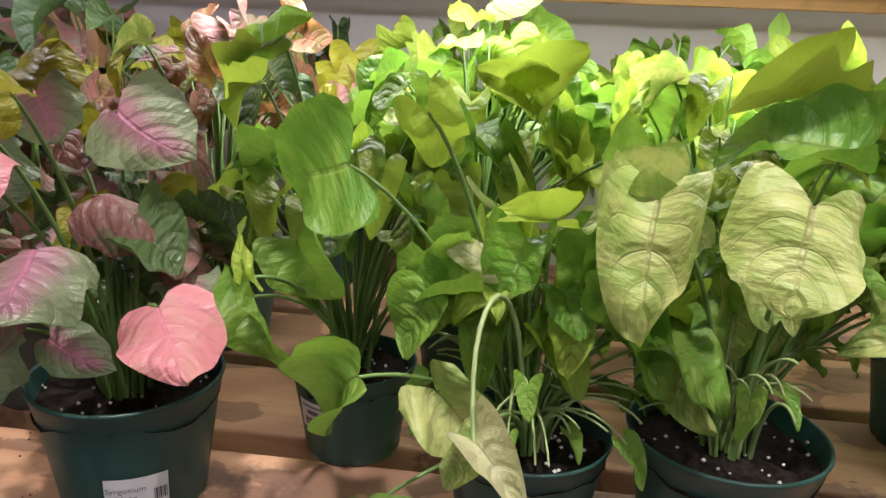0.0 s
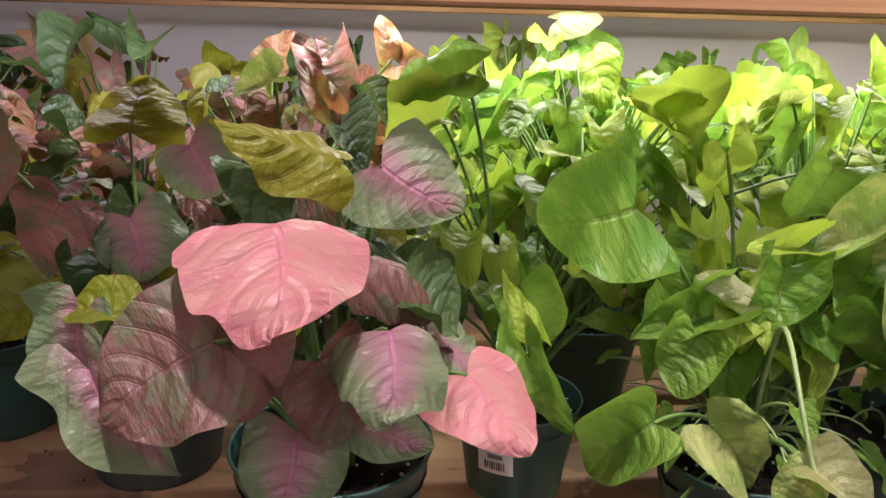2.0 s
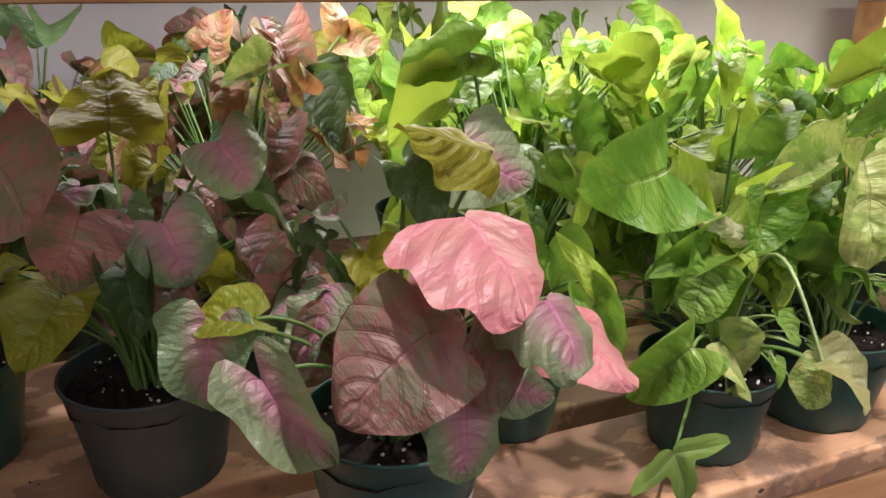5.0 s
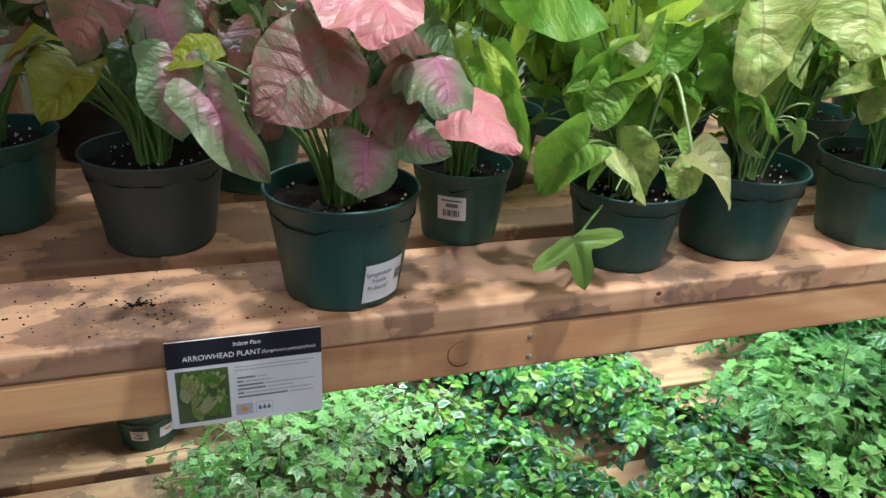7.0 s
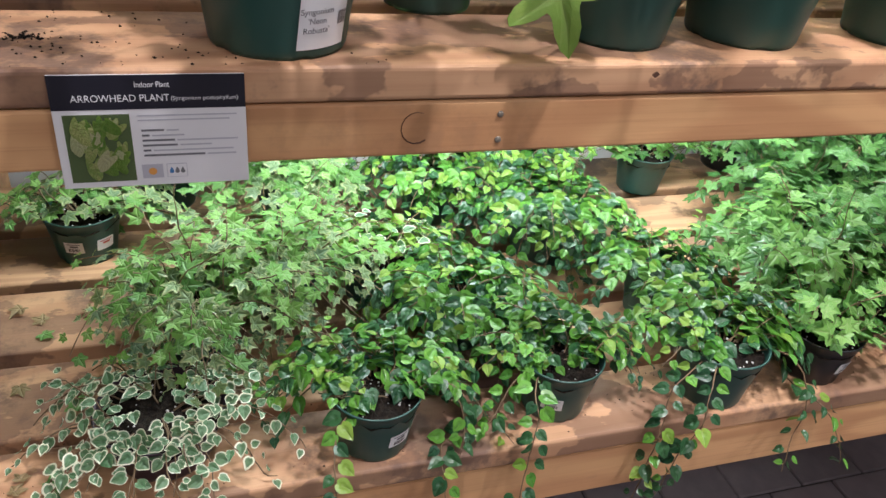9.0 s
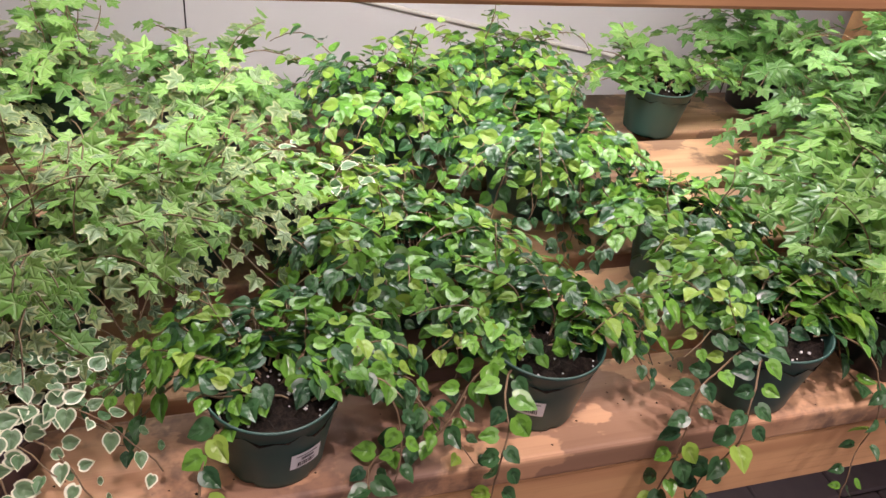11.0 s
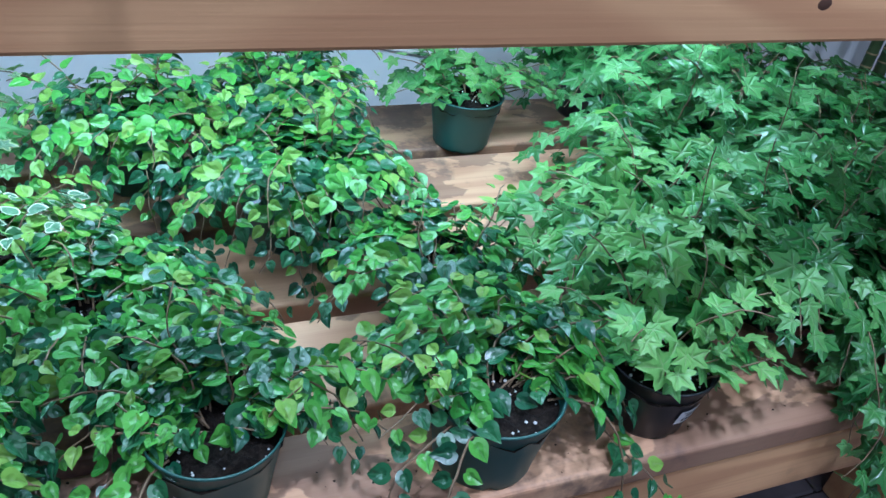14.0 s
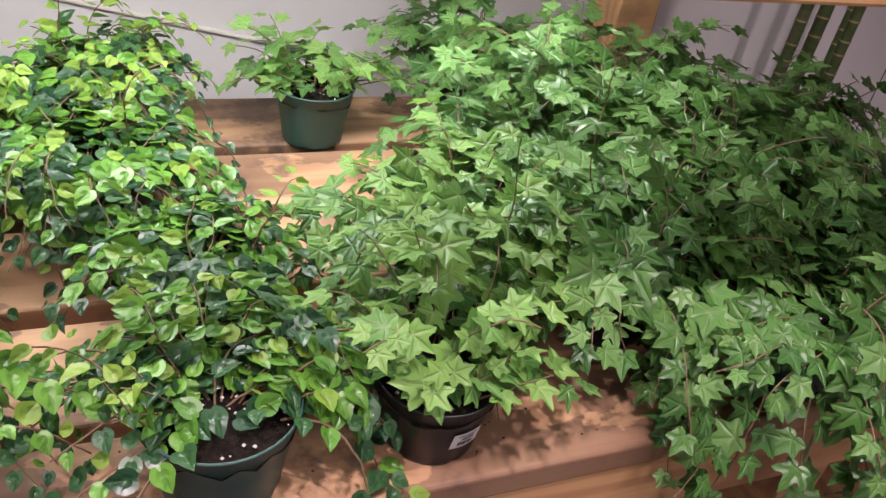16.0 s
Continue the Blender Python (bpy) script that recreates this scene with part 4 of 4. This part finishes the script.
for x, y, r, h, mat, lab, pal, cnt, reach, top, heroes, front in (
    (-0.302, 0.075, 0.083, 0.121, GREENPLASTIC, NEONLABEL, PINKISH, 7, 0.09, 0.20, HERO_NEON + HERO_NEON_MORE, -0.04),
    (-0.494, 0.250, 0.084, 0.115, GREYPLASTIC, NEONLABEL, PINKISH, 22, 0.14, 0.22, HERO_U2, -0.10),
    (-0.690, 0.345, 0.083, 0.115, GREENPLASTIC, NEONLABEL, BACKPINK, 32, 0.15, 0.30, (), -0.2),
    (-0.126, 0.194, 0.064, 0.098, GREENPLASTIC, GREENLABEL, GREENISH, 22, 0.13, 0.27, HERO_U4, -0.06),
    (0.051, 0.086, 0.073, 0.098, GREENPLASTIC, GREENLABEL, GREENISH, 18, 0.12, 0.20, HERO_U5, -0.05),
    (0.217, 0.092, 0.082, 0.112, GREENPLASTIC, GREENLABEL, MOTTLED, 16, 0.13, 0.24, HERO_U6, -0.03),
    (0.433, 0.084, 0.081, 0.115, GREENPLASTIC, GREENLABEL, MOTTLED, 20, 0.14, 0.24, HERO_U7, -0.06),
    (-0.90, 0.24, 0.083, 0.115, GREENPLASTIC, NEONLABEL, BACKPINK, 30, 0.15, 0.26, (), -0.2),
    (-0.37, 0.44, 0.083, 0.115, GREENPLASTIC, NEONLABEL, BACKPINK, 28, 0.16, 0.31, HERO_BACK_PINK, -0.2),
    (-0.600, 0.60, 0.067, 0.100, BLACKPLASTIC, NEONLABEL, BACKPINK, 32, 0.17, 0.36, (), -0.2),
    (-0.87, 0.55, 0.083, 0.115, GREENPLASTIC, NEONLABEL, BACKPINK, 34, 0.18, 0.37, HERO_FAR_DARK, -0.2),
    (-0.30, 0.72, 0.083, 0.115, GREENPLASTIC, NEONLABEL, BACKPINK, 30, 0.17, 0.35, (), -0.2),
    (-0.02, 0.38, 0.080, 0.115, GREENPLASTIC, GREENLABEL, GREENISH, 36, 0.16, 0.32, HERO_MID_GREEN, -0.2),
    (0.24, 0.34, 0.080, 0.115, GREENPLASTIC, GREENLABEL, GREENISH, 34, 0.15, 0.30, (), -0.2),
    (0.50, 0.32, 0.080, 0.115, GREENPLASTIC, GREENLABEL, GREENISH, 34, 0.15, 0.30, (), -0.2),
    (-0.05, 0.66, 0.080, 0.115, GREENPLASTIC, GREENLABEL, GREENISH, 38, 0.17, 0.35, HERO_BACK_GREEN, -0.2),
    (0.22, 0.62, 0.080, 0.115, GREENPLASTIC, GREENLABEL, GREENISH, 36, 0.16, 0.33, (), -0.2),
    (0.44, 0.66, 0.080, 0.115, GREENPLASTIC, GREENLABEL, GREENISH, 30, 0.15, 0.29, HERO_FRONDS, -0.2),
    (0.68, 0.10, 0.080, 0.115, GREENPLASTIC, GREENLABEL, GREENISH, 28, 0.15, 0.27, (), -0.2),
    (0.74, 0.40, 0.080, 0.115, GREENPLASTIC, GREENLABEL, GREENISH, 32, 0.16, 0.30, (), -0.2),
    (0.98, 0.22, 0.080, 0.115, GREENPLASTIC, GREENLABEL, GREENISH, 28, 0.16, 0.28, (), -0.2),
):
    n += 1
    root, rng = potted("arrowhead_plant", x, y, UP, r, h, mat, 100 + n, lab, UG)
    arrowhead(root, rng, r, h, heroes, cnt + (38 if y > 0.3 else 24), reach, top, pal, size=(0.032, 0.066) if y > 0.3 else (0.034, 0.064), slim=0.25, front=front)
    if n == 5:
        stalk_spray(root, rng, h, 44, 0.13, 0.13)
        at = root.matrix_basis.translation
        arch = bezier(Vector((0.05, 0.07, 1.03)) - at, Vector((0.04, 0.03, 1.25)) - at, Vector((0.0, -0.04, 1.21)) - at, Vector((0.017, -0.078, 1.118)) - at, 14)
        child("stalk", tube("stalk", arch, 0.0022, 0.0017, PALESTALK, 6), root)
    if n == 6:
        stalk_spray(root, rng, h, 26, 0.10, 0.17)
    if n == 1:
        NEON_POT = (root, r, h)
    if n == 4:
        price_label(root, r, h, -120, 0.038, 0.036, 0.032)
    if n == 7:
        price_label(root, r, h, -75, 0.030, 0.032, 0.030, True)

FIGPAL = (("figdark", 5), ("fig", 6))
IVYPAL = (("ivy", 8), ("ivylight", 2))
CREAMPAL = (("ivycream", 4), ("ivyyoung", 1), ("ivylight", 1))
BRIGHTPAL = (("ivylight", 3), ("ivyyoung", 2), ("ivy", 1))
WHITEPAL = (("figwhite", 1),)
FIGLABEL, IVYLABEL = "green creeping fig in a dark green pot", "dark green ivy in a black plastic pot"
FIGSIZE, IVYSIZE = (0.0135, 0.0225), (0.023, 0.037)
for x, y, r, h, mat, lab, leaves, pal, young, vines, ln, size, dome, hang, tags in (
    (-0.449, 0.093, 0.078, 0.070, PURPLEPLASTIC, "white-edged creeping fig in a plum plastic bowl", FIG, WHITEPAL, "figwhite", 34, 0.14, (0.011, 0.018), 0.04, ((-100, 0.22), (-60, 0.25), (-140, 0.2)), ()),
    (-0.190, 0.058, 0.060, 0.090, GREENPLASTIC, FIGLABEL, FIG, FIGPAL, "figyoung", 74, 0.14, FIGSIZE, 0.06, ((-20, 0.26), (-140, 0.22)), ((-64, 0),)),
    (0.076, 0.075, 0.060, 0.090, GREENPLASTIC, FIGLABEL, FIG, FIGPAL, "figyoung", 78, 0.14, FIGSIZE, 0.06, ((-150, 0.26), (-165, 0.32)), ((-120, 0),)),
    (0.326, 0.056, 0.066, 0.095, GREENPLASTIC, FIGLABEL, FIG, FIGPAL, "figyoung", 85, 0.15, FIGSIZE, 0.07, ((-130, 0.28), (-150, 0.30), (-15, 0.30), (-25, 0.24)), ()),
    (0.520, 0.067, 0.060, 0.082, BLACKPLASTIC, "pale green ivy in a black plastic pot", IVY, BRIGHTPAL, "ivyyoung", 20, 0.14, IVYSIZE, 0.11, (), ((-75, 0),)),
    (0.956, 0.056, 0.062, 0.090, GREENPLASTIC, "green ivy with long runners in a green pot", IVY, IVYPAL, "ivylight", 33, 0.20, IVYSIZE, 0.08, ((-110, 0.34), (-80, 0.36), (-130, 0.3), (-95, 0.24), (-150, 0.36)), ()),
    (-0.398, 0.281, 0.060, 0.090, GREENPLASTIC, "cream-edged ivy in a dark green pot", IVY, CREAMPAL, "ivyyoung", 60, 0.17, (0.016, 0.026), 0.08, (), ()),
    (-0.572, 0.563, 0.062, 0.085, GREENPLASTIC, "cream-edged ivy in a dark green pot", IVY, CREAMPAL, "ivyyoung", 44, 0.18, (0.018, 0.028), 0.06, (), ((-104, 0), (-50, 1))),
    (-0.122, 0.367, 0.060, 0.085, GREENPLASTIC, "white-edged creeping fig in a dark green pot", FIG, (("figwhite", 3), ("figyoung", 2), ("fig", 2)), "figyoung", 70, 0.15, (0.013, 0.020), 0.06, (), ()),
    (-0.265, 0.360, 0.060, 0.085, GREENPLASTIC, "cream-edged ivy in a dark green pot", IVY, CREAMPAL, "ivyyoung", 60, 0.18, (0.016, 0.026), 0.08, (), ()),
    (0.225, 0.459, 0.085, 0.090, GREENPLASTIC, FIGLABEL, FIG, FIGPAL, "figyoung", 95, 0.17, FIGSIZE, 0.08, (), ()),
    (-0.020, 0.245, 0.060, 0.088, GREENPLASTIC, FIGLABEL, FIG, FIGPAL, "figyoung", 78, 0.16, FIGSIZE, 0.06, (), ()),
    (0.335, 0.250, 0.060, 0.088, GREENPLASTIC, FIGLABEL, FIG, FIGPAL, "figyoung", 56, 0.12, FIGSIZE, 0.06, (), ()),
    (0.040, 0.610, 0.066, 0.090, GREENPLASTIC, FIGLABEL, FIG, FIGPAL, "figyoung", 85, 0.18, FIGSIZE, 0.09, (), ()),
    (0.250, 0.680, 0.066, 0.090, GREENPLASTIC, FIGLABEL, FIG, FIGPAL, "figyoung", 81, 0.17, FIGSIZE, 0.11, (), ()),
    (0.536, 0.663, 0.060, 0.088, GREENPLASTIC, "pale green ivy in a green pot", IVY, BRIGHTPAL, "ivyyoung", 36, 0.135, (0.024, 0.036), 0.075, (), ()),
    (0.815, 0.745, 0.070, 0.092, BLACKPLASTIC, IVYLABEL, IVY, IVYPAL, "ivylight", 44, 0.17, (0.026, 0.040), 0.12, (), ()),
    (-0.230, 0.640, 0.062, 0.085, GREENPLASTIC, "grey-green ivy in a dark green pot", IVY, (("ivylight", 3), ("ivycream", 2)), "ivyyoung", 40, 0.19, (0.020, 0.030), 0.09, (), ()),
    (-0.440, 0.720, 0.062, 0.085, GREENPLASTIC, "grey-green ivy in a dark green pot", IVY, (("ivylight", 3), ("ivycream", 2)), "ivyyoung", 34, 0.17, (0.020, 0.030), 0.09, (), ()),
    (0.600, 0.240, 0.066, 0.092, BLACKPLASTIC, "green ivy in a black plastic pot", IVY, (("ivy", 4), ("ivylight", 3), ("ivyyoung", 2)), "ivyyoung", 46, 0.21, IVYSIZE, 0.15, (), ()),
    (0.780, 0.180, 0.066, 0.092, BLACKPLASTIC, IVYLABEL, IVY, IVYPAL, "ivylight", 57, 0.22, IVYSIZE, 0.12, ((-75, 0.28), (-55, 0.30)), ()),
    (0.800, 0.430, 0.066, 0.092, BLACKPLASTIC, IVYLABEL, IVY, IVYPAL, "ivylight", 59, 0.22, IVYSIZE, 0.14, (), ()),
    (1.000, 0.320, 0.066, 0.092, BLACKPLASTIC, IVYLABEL, IVY, IVYPAL, "ivylight", 57, 0.22, IVYSIZE, 0.12, (), ()),
    (1.010, 0.580, 0.066, 0.092, BLACKPLASTIC, IVYLABEL, IVY, IVYPAL, "ivylight", 57, 0.22, IVYSIZE, 0.14, (), ()),
    (1.200, 0.180, 0.066, 0.092, BLACKPLASTIC, IVYLABEL, IVY, IVYPAL, "ivylight", 52, 0.22, IVYSIZE, 0.11, ((-100, 0.28),), ()),
    (1.230, 0.450, 0.066, 0.092, BLACKPLASTIC, IVYLABEL, IVY, IVYPAL, "ivylight", 52, 0.22, IVYSIZE, 0.12, (), ()),
):
    n += 1
    root, rng = potted("ivy_plant" if leaves is IVY else "creeping_fig", x, y, LOW, r, h, mat, 100 + n, lab, LG)
    trailing(root, rng, r, h, leaves, pal, vines, ln, size, dome, gap=0.0115 if leaves is FIG else 0.0155, young=young, hang=hang, single=150, clear=0.020 if leaves is FIG and y < 0.11 and x > -0.3 else 0.012 if (x, y) in ((-0.572, 0.563), (-0.122, 0.367), (0.536, 0.663)) else -0.006 if x == 0.520 else 0.0)
    for az, red in tags:
        price_label(root, r, h, az, 0.028, 0.030, 0.022, bool(red))

# ---------------------------------------------------------------- shelf sign


def flat_mesh(name, x0, x1, z0, z1, y, mat):
    return mesh_from(name, [(x0, y, z0), (x1, y, z0), (x1, y, z1), (x0, y, z1)], [(0, 1, 2, 3)], mat, False)


def text_mesh(body, size, mat, depth=0.0001, width=0.0):
    cu = bpy.data.curves.new("lettering", "FONT")
    cu.body, cu.size, cu.align_x, cu.extrude = body, size, "CENTER", depth
    ob = bpy.data.objects.new("lettering", cu)
    scene.collection.objects.link(ob)
    bpy.context.view_layer.update()
    me = bpy.data.meshes.new_from_object(ob)
    bpy.data.objects.remove(ob)
    me.materials.clear()
    me.materials.append(mat)
    if width:
        xs = [v.co.x for v in me.vertices]
        k = width / (max(xs) - min(xs))
        for v in me.vertices:
            v.co.x *= k
    return me


sign = new("plant_sign")
sign.matrix_basis = pose(-0.415, -0.0035, 0.889, -1.5, 0, 0)
tagged(sign, "white plant care card with a dark heading", "sign")
child("card", box_mesh("card", -0.076, 0.076, -0.0008, 0.0008, -0.050, 0.050, PAPER, 0.0003, 1), sign)
child("heading", flat_mesh("heading", -0.076, 0.076, 0.0205, 0.050, -0.0012, DARKPRINT), sign)
child("lettering", text_mesh("Indoor Plant", 0.0068, PAPER, width=0.027), sign, pose(0.002, -0.0016, 0.0395, 90))
child("lettering", text_mesh("ARROWHEAD PLANT", 0.0084, PAPER, width=0.0755), sign, pose(-0.0228, -0.0016, 0.0275, 90))
child("lettering", text_mesh("(Syngonium podophyllum)", 0.0050, PAPER, width=0.054), sign, pose(0.043, -0.0016, 0.0280, 90))
photo = child("photo", flat_mesh("photo", -0.069, -0.018, -0.0445, 0.0165, -0.0012, LEAF["darkgreen"]), sign)
prng = random.Random(3)
for k in range(34):
    s = prng.uniform(0.009, 0.016)
    px, pz = prng.uniform(-0.061, -0.026), prng.uniform(-0.030, 0.011)
    child("printed_leaf", ARROW[prng.choice(("pale", "green", "cream"))][1], photo,
          Matrix.Translation((px, -0.0022 - 0.00004 * k, pz)) @ pose(0, 0, 0, 90, 0, 0) @ pose(0, 0, 0, 0, 0, prng.uniform(130, 230)) @ Matrix.Diagonal((s * 0.85, s, 0.0003, 1)))
for k in range(2):
    child("print_line", flat_mesh("print_line", -0.012, 0.068 - 0.006 * k, 0.0140 - 0.004 * k, 0.0152 - 0.004 * k, -0.0012, PALEPRINT), sign)
for k, (w1, w2) in enumerate(((0.018, 0.030), (0.006, 0.034), (0.026, 0.078), (0.028, 0.056), (0.006, 0.074), (0.050, 0.076))):
    z = 0.0005 - 0.0046 * k
    child("print_line", flat_mesh("print_line", -0.010, -0.010 + w1, z, z + 0.0018, -0.0012, PRINT), sign)
    child("print_line", flat_mesh("print_line", -0.008 + w1, -0.010 + w2, z, z + 0.0014, -0.0012, PALEPRINT), sign)
icon = child("sun_icon", flat_mesh("sun_icon", -0.013, 0.004, -0.043, -0.030, -0.0012, PALEPRINT), sign)
bm = bmesh.new()
bmesh.ops.create_circle(bm, cap_ends=True, segments=16, radius=0.0034)
child("sun_disc", bm_mesh("sun_disc", bm, ORANGEPRINT), icon, pose(-0.0045, -0.0016, -0.0365, 90))
frame_icon = child("water_icon", flat_mesh("water_icon", 0.007, 0.024, -0.043, -0.030, -0.0011, PALEPRINT), sign)
child("water_icon_face", flat_mesh("water_icon_face", 0.0075, 0.0235, -0.0425, -0.0305, -0.0014, PAPER), frame_icon)
for k, m in enumerate((BLUEPRINT, PRINT, PRINT)):
    bm = bmesh.new()
    bmesh.ops.create_circle(bm, cap_ends=True, segments=14, radius=0.0019)
    for v in bm.verts:
        if v.co.y > 0.0012:
            v.co.y += 0.0022
            v.co.x *= 0.3
    child("drop", bm_mesh("drop", bm, m), frame_icon, pose(0.0110 + 0.0046 * k, -0.0017, -0.0372, 90))

# label on the pink plant's pot
root, r, h = NEON_POT
lab = child("name_label", curved_patch("name_label", r, h, radians(-60), 0.010, 0.052, 0.046, PAPER, 0.0012), root, None, "white name label with grey lettering")
for k, word in enumerate(("Syngonium", "'Neon", "Robusta'")):
    me = text_mesh(word, 0.0075, PRINT)
    for v in me.vertices:
        z = 0.042 - 0.0085 * k + v.co.y
        rr = 0.76 * r * 1.01 + (r * 0.93 - 0.76 * r * 1.01) * (z - 0.01) / (h * 0.8 - 0.01) + 0.0018 + v.co.z
        a = radians(-60) + (v.co.x - 0.009) / rr
        v.co = Vector((rr * math.cos(a), rr * math.sin(a), z))
    child("lettering", me, lab)
for k in range(7):
    child("bar", curved_patch("bar", r, h, radians(-60), 0.010, 0.0012 if k % 2 else 0.0006, 0.012, DARKPRINT, 0.0018, 0.014 + 0.0017 * k, 0.020), lab)

# ---------------------------------------------------------------- cable, crumbs, fallen leaves, cane plant
pts = bezier(Vector((-0.5, WALL_Y - 0.006, 0.60)), Vector((0.05, WALL_Y - 0.006, 0.53)), Vector((0.33, WALL_Y - 0.006, 0.45)), Vector((0.62, WALL_Y - 0.006, 0.40)), 24)
pts += bezier(Vector((0.62, WALL_Y - 0.006, 0.40)), Vector((0.75, WALL_Y - 0.006, 0.37)), Vector((0.9, WALL_Y - 0.006, 0.34)), Vector((1.3, WALL_Y - 0.006, 0.32)), 12)[1:]
cable = new("cable", tube("cable", pts, 0.0046, 0.0046, CABLEMAT, 10))
tagged(cable, "white round power cable running along the wall", "cable")

crng = random.Random(9)


def crumbs(name, centre, spread, z, count, size, label):
    verts, faces = [], []
    for _ in range(count):
        x, y = crng.gauss(centre[0], spread[0]), crng.gauss(centre[1], spread[1])
        if not (0.006 < y < 0.150 or 0.198 < y < 0.345):
            continue
        s = size * crng.uniform(0.3, 1.2)
        c = Vector((x, y, z + s * 0.4))
        o = len(verts)
        verts += [c + Vector(d) * s * crng.uniform(0.7, 1.3) for d in ((1, 0, 0), (-1, 0.2, 0), (0, 1, 0.1), (0.1, -1, 0), (0, 0, 0.8), (0, 0.1, -0.4))]
        faces += [(o + a, o + b_, o + c_) for a, b_, c_ in ((0, 2, 4), (2, 1, 4), (1, 3, 4), (3, 0, 4), (2, 0, 5), (1, 2, 5), (3, 1, 5), (0, 3, 5))]
    ob = new(name, mesh_from(name, verts, faces, SOIL, False))
    tagged(ob, label, "soil", kind="stuff")


crumbs("spilled_soil", (-0.60, 0.10), (0.14, 0.09), UP, 260, 0.0016, "dark potting soil crumbs scattered on the shelf")
crumbs("spilled_soil", (-0.515, 0.075), (0.014, 0.005), UP, 60, 0.0020, "small heap of dark potting soil on the shelf")
crumbs("spilled_soil", (-0.36, 0.03), (0.10, 0.02), UP, 40, 0.0018, "dark potting soil crumbs scattered on the shelf")
crumbs("spilled_soil", (0.2, 0.05), (0.5, 0.05), LOW, 160, 0.0014, "dark potting soil crumbs scattered on the shelf")
for k in range(14):
    x, y = crng.uniform(-0.68, -0.44), crng.choice((crng.uniform(0.02, 0.1), crng.uniform(0.16, 0.26), crng.uniform(0.33, 0.43)))
    pool = IVY["withered" if k % 4 else "ivylight"]
    ob = new("fallen_leaf", pool[k % 4])
    s = crng.uniform(0.018, 0.032)
    ob.matrix_basis = Matrix.Translation((x, y, LOW + 0.004)) @ pose(0, 0, 0, crng.uniform(-8, 8), crng.uniform(-8, 8), crng.uniform(0, 360)) @ Matrix.Diagonal((s, s, s, 1))
    tagged(ob, "withered leaf lying on the shelf boards", "leaf", "fallen leaves")


def cane_plant(x, y):
    """Ringed green canes in a pale pot standing on the floor beside the shelving."""
    root = new("cane_plant")
    root.matrix_basis = pose(x, y, 0)
    tagged(root, "tall cane plant with dark green ringed stems in a pale pot", "plant")
    child("pot", pot_mesh(0.16, 0.26, CABLEMAT), root)
    child("soil", soil_mesh(0.16, 0.26, crng), root)
    for dx, dy, lean, hh, rr in ((-0.08, 0.0, 0.0, 0.9, 0.013), (-0.005, 0.02, 0.01, 1.0, 0.015), (0.035, -0.03, 0.0, 0.95, 0.012), (0.075, 0.02, 0.01, 0.9, 0.014)):
        prof, scars, z = [], [], crng.uniform(0.0, 0.02)
        while z < hh:
            step = crng.uniform(0.030, 0.055)
            prof += [(rr * 1.03, z), (rr * 0.96, z + 0.006), (rr * 0.97, z + step - 0.006)]
            scars.append(z)
            z += step
        cane = child("cane", lathe("cane", prof, CANE, 14), root, pose(dx, dy, 0.21, 0, math.degrees(lean)))
        for z in scars:
            child("ring_scar", lathe("ring_scar", [(rr * 1.01, z - 0.002), (rr * 1.06, z), (rr * 1.01, z + 0.002)], SCAR, 14), cane)


SCAR = plain_material("tan_leaf_scar", (0.30, 0.22, 0.10), 0.7, 60.0, 0.4, 0.1)
CANE = wood_material("green_cane", (0.055, 0.085, 0.025), (0.025, 0.035, 0.012), 0.4)
cane_plant(1.705, 0.855)

# ---------------------------------------------------------------- floor pavers
pv = box_mesh("paver", -0.0755, 0.0755, -0.0755, 0.0755, -0.05, 0.0, PAVER, 0.003, 1)
base_co = [v.co.copy() for v in pv.vertices]
base_faces = [tuple(p.vertices) for p in pv.polygons]
far_verts, far_faces = [], []
for j in range(-5, 23):
    for i in range(-23, 24):
        spot = Vector((0.509 + 0.1535 * i + (0.07 if j % 2 else 0), 0.206 - 0.1535 * j, RNG.uniform(-0.002, 0.0005)))
        if 0 <= j < 10 and -8 <= i < 14:
            child("paver", pv, floor, Matrix.Translation(spot))
        elif -3.12 < spot.x < 4.12 and -3.2 < spot.y < WALL_Y - 0.08:
            o = len(far_verts)
            far_verts += [co + spot for co in base_co]
            far_faces += [tuple(o + q for q in f) for f in base_faces]
rest_of_floor = child("pavers", mesh_from("pavers", far_verts, far_faces, PAVER, False), floor)
rest_of_floor["kind"] = "stuff"
